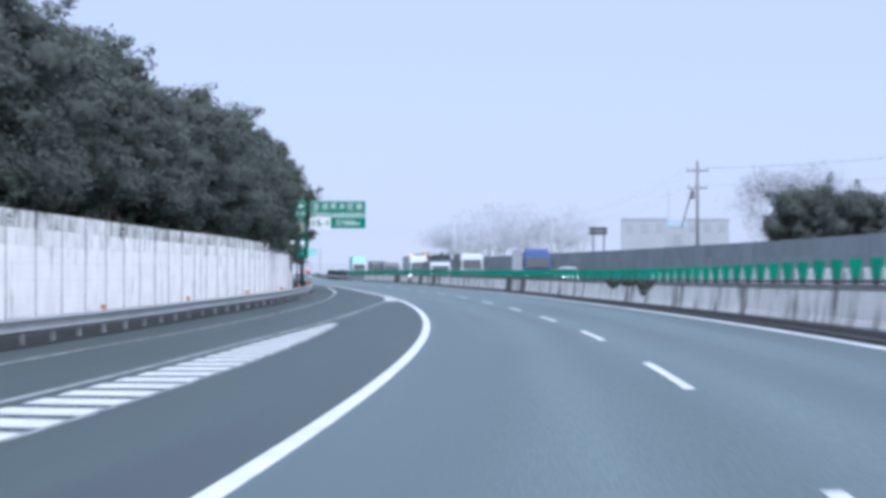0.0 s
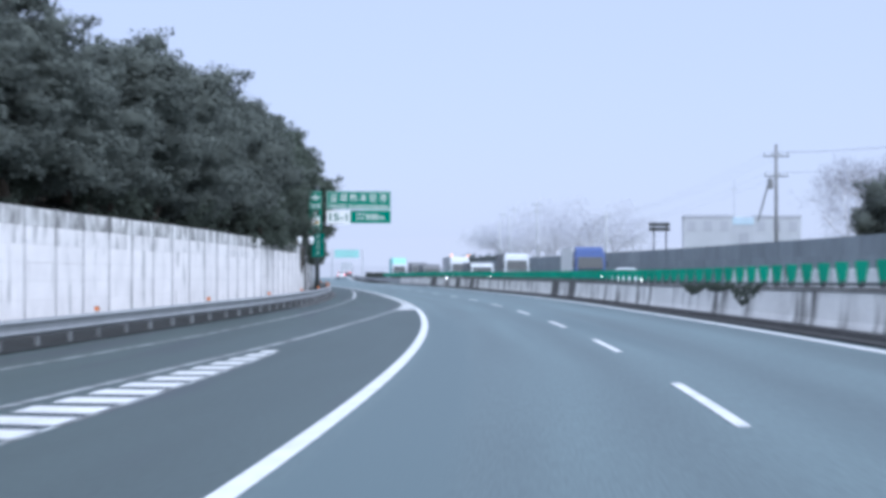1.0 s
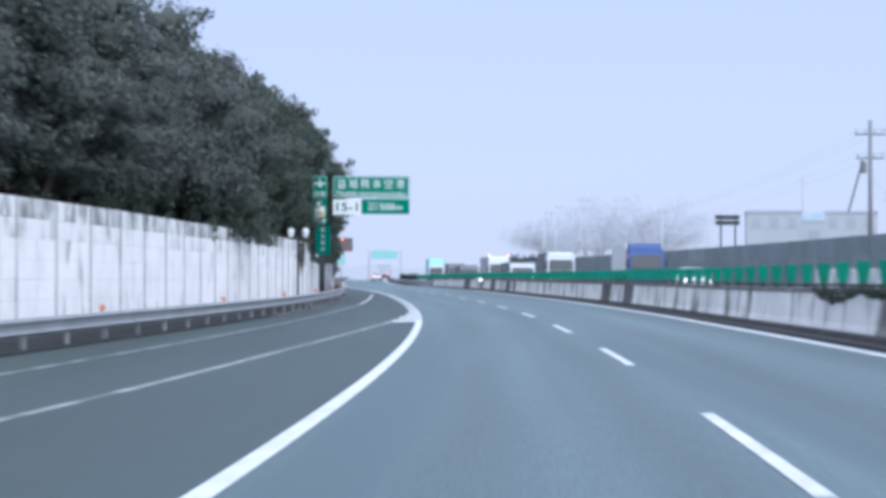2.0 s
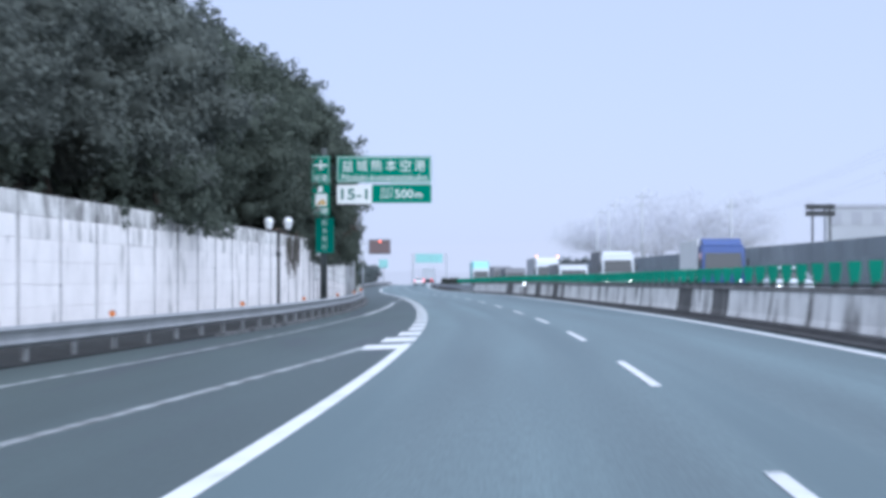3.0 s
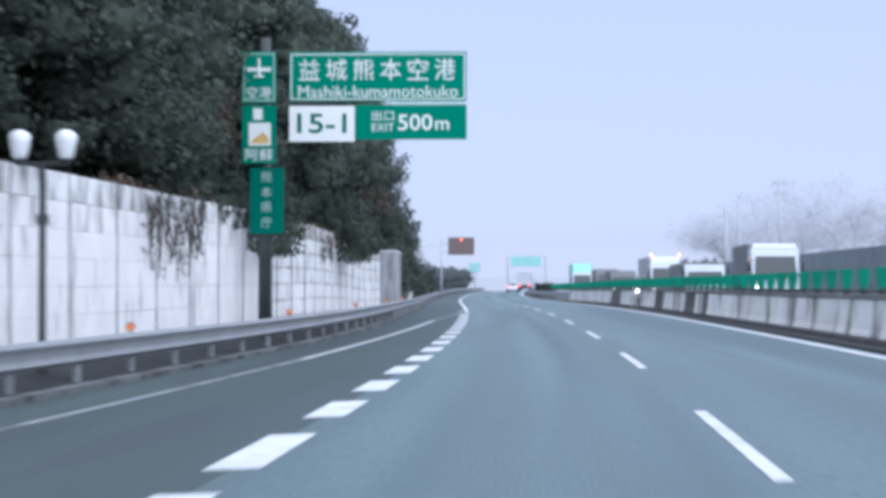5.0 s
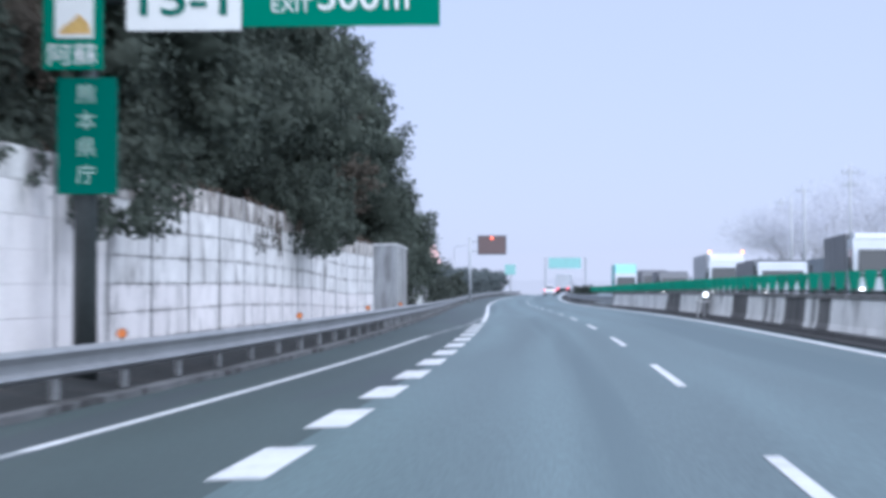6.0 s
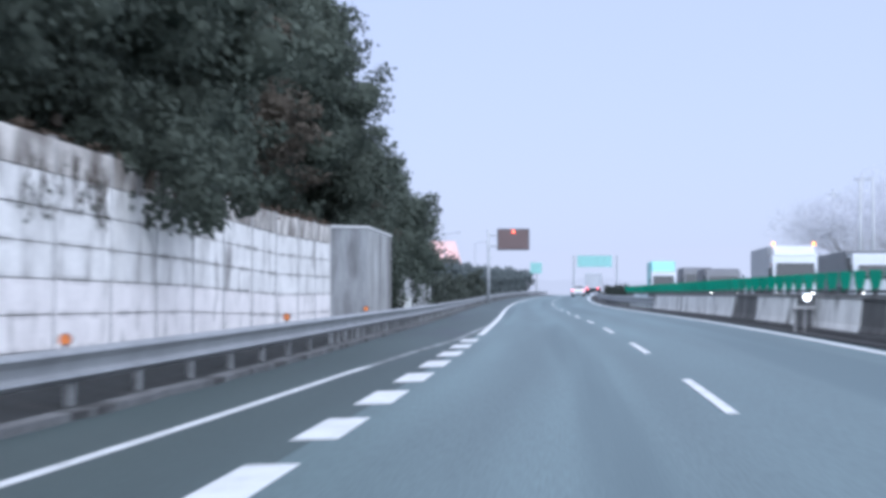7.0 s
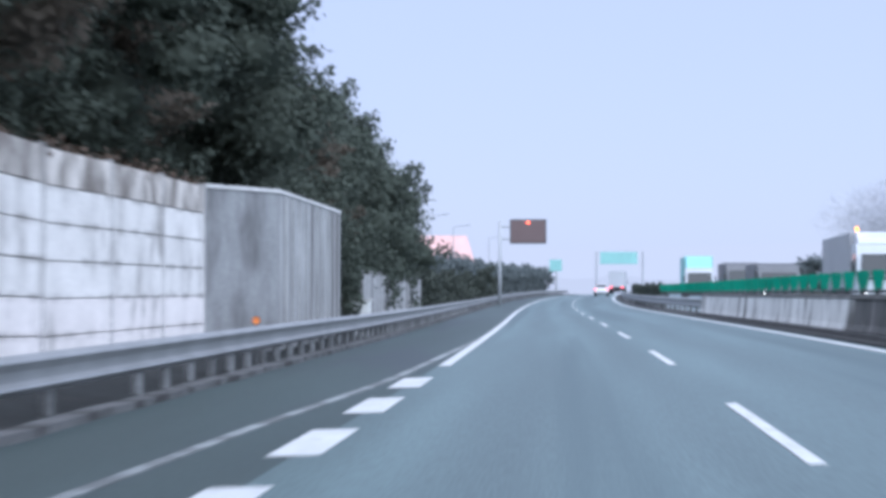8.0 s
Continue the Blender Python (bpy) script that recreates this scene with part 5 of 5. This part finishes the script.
# ---- a lamp on a steel stand before the median ----
lamp_stand = thing("warning_lamp", place(267.0, 5.72, 0.04), "round white warning lamp on a short steel stand", "warning lamp")
bm = bmesh.new()
bmesh.ops.create_uvsphere(bm, u_segments=20, v_segments=12, radius=0.095)
bmesh.ops.transform(bm, matrix=Matrix.Translation((0.05, 0, 0.82)) @ Matrix.Diagonal((1, 0.7, 1, 1)), verts=bm.verts)
part("lens", bm, glow("lit_white_lens", (0.95, 0.97, 1.0), 1.4), lamp_stand, "lit milky lens", smooth=True)
part("table", boxed(-0.30, 0.25, -0.12, 0.12, 0.54, 0.62, 0.01), PALE_POST, lamp_stand)
for x in (-0.24, 0.0, 0.2):
    part("leg", tube(bmesh.new(), (x, 0, -0.05), (x, 0, 0.55), 0.035, sides=8), PALE_POST, lamp_stand)

# ---- poles, boards and wires on the right ----


def utility_pole(s, u, high, arms, label, material=POLE_CONC, group="utility poles"):
    ob = thing("utility_pole", place(s, u), label, "utility pole", group)
    part("pole", tube(bmesh.new(), (0, 0, -0.5), (0, 0, high), 0.17, 0.11, 16), material, ob, smooth=True)
    for z, w in arms:
        arm = part("cross_arm", boxed(-w, w, -0.05, 0.05, z - 0.05, z + 0.05), material, ob)
        for x in np.linspace(-w + 0.1, w - 0.1, 4):
            bm = tube(bmesh.new(), (x, 0, z + 0.05), (x, 0, z + 0.16), 0.03, sides=8)
            tube(bm, (x, 0, z + 0.12), (x, 0, z + 0.30), 0.07, 0.05, 10)
            part("insulator", bm, PALE_STEEL, arm, "pale ribbed insulator")
    return ob


big = utility_pole(216.5, 25.9, 10.2, ((9.35, 0.95), (7.9, 0.85)), "grey concrete utility pole with two crossarms")
part("strut", tube(bmesh.new(), (-1.35, 0, 4.6), (-0.45, 0, 7.8), 0.07, sides=8), POLE_CONC, big, "slanting strut")
part("transformer", tube(bmesh.new(), (-0.42, 0, 7.0), (-0.42, 0, 7.7), 0.20, sides=14), POLE_CONC, big)
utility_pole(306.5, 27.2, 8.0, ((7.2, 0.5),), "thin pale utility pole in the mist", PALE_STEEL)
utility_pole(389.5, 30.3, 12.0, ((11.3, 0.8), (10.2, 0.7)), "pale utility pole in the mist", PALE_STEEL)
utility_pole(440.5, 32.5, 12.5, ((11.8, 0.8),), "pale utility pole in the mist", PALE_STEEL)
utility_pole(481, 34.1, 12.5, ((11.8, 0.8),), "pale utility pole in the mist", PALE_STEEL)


def wire(a, b, sag):
    a, b = Vector(a), Vector(b)
    bm = bmesh.new()
    spots = [a.lerp(b, k / 12) - Vector((0, 0, sag * 4 * (k / 12) * (1 - k / 12))) for k in range(13)]
    for p, q in zip(spots, spots[1:]):
        tube(bm, p, q, 0.004, sides=4)
    ob = mesh_object("power_wire", bm, DARK_METAL)
    return tagged(ob, "thin sagging power wire between poles", "power wire", "wires between the poles")


for du, dz in ((-0.8, 9.6), (0.0, 9.6), (0.8, 9.6), (-0.7, 8.15), (0.7, 8.15)):
    wire(at(216.5, 25.9 + du, dz), at(306.5, 27.2 + du * 0.5, dz * 0.77), 0.7)
    wire(at(216.5, 25.9 + du, dz), at(150, 42 + du, dz), 0.7)


def notice_board():
    ob = thing("notice_board", place(236.0, 20.6), "dark two-row board on twin posts behind the noise wall", "notice board")
    for x in (-0.45, 0.55):
        part("post", tube(bmesh.new(), (x, 0, -0.3), (x, 0, 5.0), 0.06, sides=10), DARK_METAL, ob, "dark steel post")
    for z in (4.28, 4.66):
        part("panel", boxed(-0.85, 0.85, -0.06, 0.0, z, z + 0.30, 0.01), DARK_METAL, ob, "dark panel")
    return ob


notice_board()


def house(m, label, wide, deep, high, roof_paint, wall_paint, pitched=0.0, storeys=2, cols=4, eaves=0.25, sill=0.9):
    ob = thing("house", m, label, "building")
    part("wall", boxed(-wide / 2, wide / 2, 0, deep, -0.5, high), wall_paint, ob)
    if pitched:
        shape = [(-0.4, high), (deep / 2, high + pitched), (deep + 0.4, high), (deep / 2, high - 0.02)]
        part("roof", loft(bmesh.new(), [[Vector((x, y, z)) for y, z in shape] for x in (-wide / 2 - 0.4, wide / 2 + 0.4)]), roof_paint, ob)
    else:
        part("roof", boxed(-wide / 2 - eaves, wide / 2 + eaves, -eaves, deep + eaves, high + 0.003, high + 0.4, 0.03), roof_paint, ob)
    for k in range(cols):
        for r in range(storeys):
            x = -wide / 2 + (k + 0.5) * wide / cols
            z = sill + r * (high / storeys)
            window = part("window", boxed(x - 0.5, x + 0.5, -0.04, 0.05, z, z + 1.2), PALE_ROOF, ob)
            part("frame", boxed(x - 0.56, x + 0.56, -0.06, -0.042, z - 0.06, z), PALE_STEEL, window)
    return ob


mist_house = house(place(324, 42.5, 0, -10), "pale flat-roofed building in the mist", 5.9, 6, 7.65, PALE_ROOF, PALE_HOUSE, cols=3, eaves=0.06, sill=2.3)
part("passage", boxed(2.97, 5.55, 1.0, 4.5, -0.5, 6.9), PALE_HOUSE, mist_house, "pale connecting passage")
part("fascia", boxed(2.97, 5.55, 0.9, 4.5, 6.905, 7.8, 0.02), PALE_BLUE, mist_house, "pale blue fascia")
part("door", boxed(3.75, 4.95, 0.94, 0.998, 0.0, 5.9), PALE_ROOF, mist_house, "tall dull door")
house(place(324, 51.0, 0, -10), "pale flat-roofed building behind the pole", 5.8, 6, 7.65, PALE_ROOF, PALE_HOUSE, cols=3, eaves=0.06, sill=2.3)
house(place(519.3, -19.4, -0.2, 18), "house with a salmon-pink roof beyond the bushes", 13, 8, 5.0, PINK_ROOF, PALE_HOUSE, pitched=3.4, storeys=1, cols=3)
aerial = thing("aerial_mast", place(331, 47.3), "slim pale aerial mast between the buildings", "mast")
part("mast", tube(bmesh.new(), (0, 0, -0.3), (0, 0, 12.6), 0.12, 0.03, 8), PALE_STEEL, aerial)
part("antenna", boxed(-0.5, 0.5, -0.03, 0.03, 11.4, 11.5), PALE_STEEL, aerial)

# ---- gantries ahead ----
vms = thing("message_sign", place(432, -0.91, -0.17), "unlit brown electronic message sign on a grey post", "message sign")
part("post", tube(bmesh.new(), (-3.95, 0, -0.6), (-3.95, 0, 7.35), 0.16, 0.13, 14), PALE_STEEL, vms, smooth=True)
for z in (5.75, 6.8):
    part("arm", tube(bmesh.new(), (-3.95, 0, z), (-0.4, 0.15, z), 0.08, sides=10), PALE_STEEL, vms)
screen = part("screen", boxed(-3.0, -0.05, -0.1, 0.15, 5.45, 7.35, 0.03), LED, vms, "brown unlit lamp panel")
part("signal", boxed(-1.66, -1.40, -0.13, -0.1, 7.05, 7.26, 0.02), glow("lit_red_signal", (1.0, 0.16, 0.08), 1.6), vms, "lit red signal mark")
part("screen_frame", boxed(-3.08, 0.03, -0.05, 0.12, 5.36, 7.44, 0.02), DARK_METAL, vms)


def far_gantry(s, u0, u1, z0, z1, label, legs):
    ob = thing("direction_sign", place(s, 0), label, "road sign", "signs far ahead")
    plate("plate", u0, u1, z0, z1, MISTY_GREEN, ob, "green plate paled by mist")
    for u in legs:
        part("leg", tube(bmesh.new(), (u, 0.2, -0.5), (u, 0.2, z1), 0.14, sides=10), PALE_STEEL, ob)
    return ob


far_gantry(590, 0.3, 6.1, 4.7, 6.6, "pale green direction sign over the opposite carriageway", (-0.3, 6.9))
far_gantry(589, -7.5, -5.6, 3.6, 5.4, "small pale green exit sign beside the road", (-6.5,))


def street_light(s, u, high, reach):
    ob = thing("street_light", place(s, u), "tall thin pale street light", "street light", "street lights ahead")
    part("pole", tube(bmesh.new(), (0, 0, -0.3), (0, 0, high), 0.09, 0.05, 10), PALE_STEEL, ob)
    part("arm", tube(bmesh.new(), (0, 0, high), (reach, 0, high + 0.25), 0.04, sides=8), PALE_STEEL, ob)
    part("head", boxed(min(reach, reach * 1.35), max(reach, reach * 1.35), -0.1, 0.1, high + 0.18, high + 0.30, 0.02), PALE_STEEL, ob)


for s, u in ((405, -10.6), (440, -11.6), (480, -12.0), (540, -12.4)):
    street_light(s, u, 8.0, 1.4)
utility_pole(372, 22.7, 8.5, (), "thin pale pole in the mist", PALE_STEEL)
utility_pole(385, 25.6, 9.5, (), "thin pale pole in the mist", PALE_STEEL)

# ---- the misty distance ----


def mist():
    """A far, plain backdrop; its pale glow imitates mist over the land."""
    m = bpy.data.materials.new("far_mist")
    m.use_nodes = True
    nodes, link = m.node_tree.nodes, m.node_tree.links.new
    nodes.remove(nodes["Principled BSDF"])
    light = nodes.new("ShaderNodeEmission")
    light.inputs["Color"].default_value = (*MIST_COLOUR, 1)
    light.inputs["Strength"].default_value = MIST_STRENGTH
    link(light.outputs[0], nodes["Material Output"].inputs["Surface"])
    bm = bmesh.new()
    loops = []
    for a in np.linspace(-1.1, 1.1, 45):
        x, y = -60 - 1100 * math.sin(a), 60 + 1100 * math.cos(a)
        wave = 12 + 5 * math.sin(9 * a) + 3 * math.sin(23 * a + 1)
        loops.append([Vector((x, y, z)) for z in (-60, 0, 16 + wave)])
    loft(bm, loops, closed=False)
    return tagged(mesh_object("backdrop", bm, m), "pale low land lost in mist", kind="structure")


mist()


def treeline(far, base, name, share):
    """A low, uneven line of woods and roofs, far behind the rest; its glow imitates mist."""
    m = bpy.data.materials.new(name)
    m.use_nodes = True
    nodes = m.node_tree.nodes
    nodes.remove(nodes["Principled BSDF"])
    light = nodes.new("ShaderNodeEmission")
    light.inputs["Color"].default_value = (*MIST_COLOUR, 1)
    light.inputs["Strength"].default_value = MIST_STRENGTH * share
    m.node_tree.links.new(light.outputs[0], nodes["Material Output"].inputs["Surface"])
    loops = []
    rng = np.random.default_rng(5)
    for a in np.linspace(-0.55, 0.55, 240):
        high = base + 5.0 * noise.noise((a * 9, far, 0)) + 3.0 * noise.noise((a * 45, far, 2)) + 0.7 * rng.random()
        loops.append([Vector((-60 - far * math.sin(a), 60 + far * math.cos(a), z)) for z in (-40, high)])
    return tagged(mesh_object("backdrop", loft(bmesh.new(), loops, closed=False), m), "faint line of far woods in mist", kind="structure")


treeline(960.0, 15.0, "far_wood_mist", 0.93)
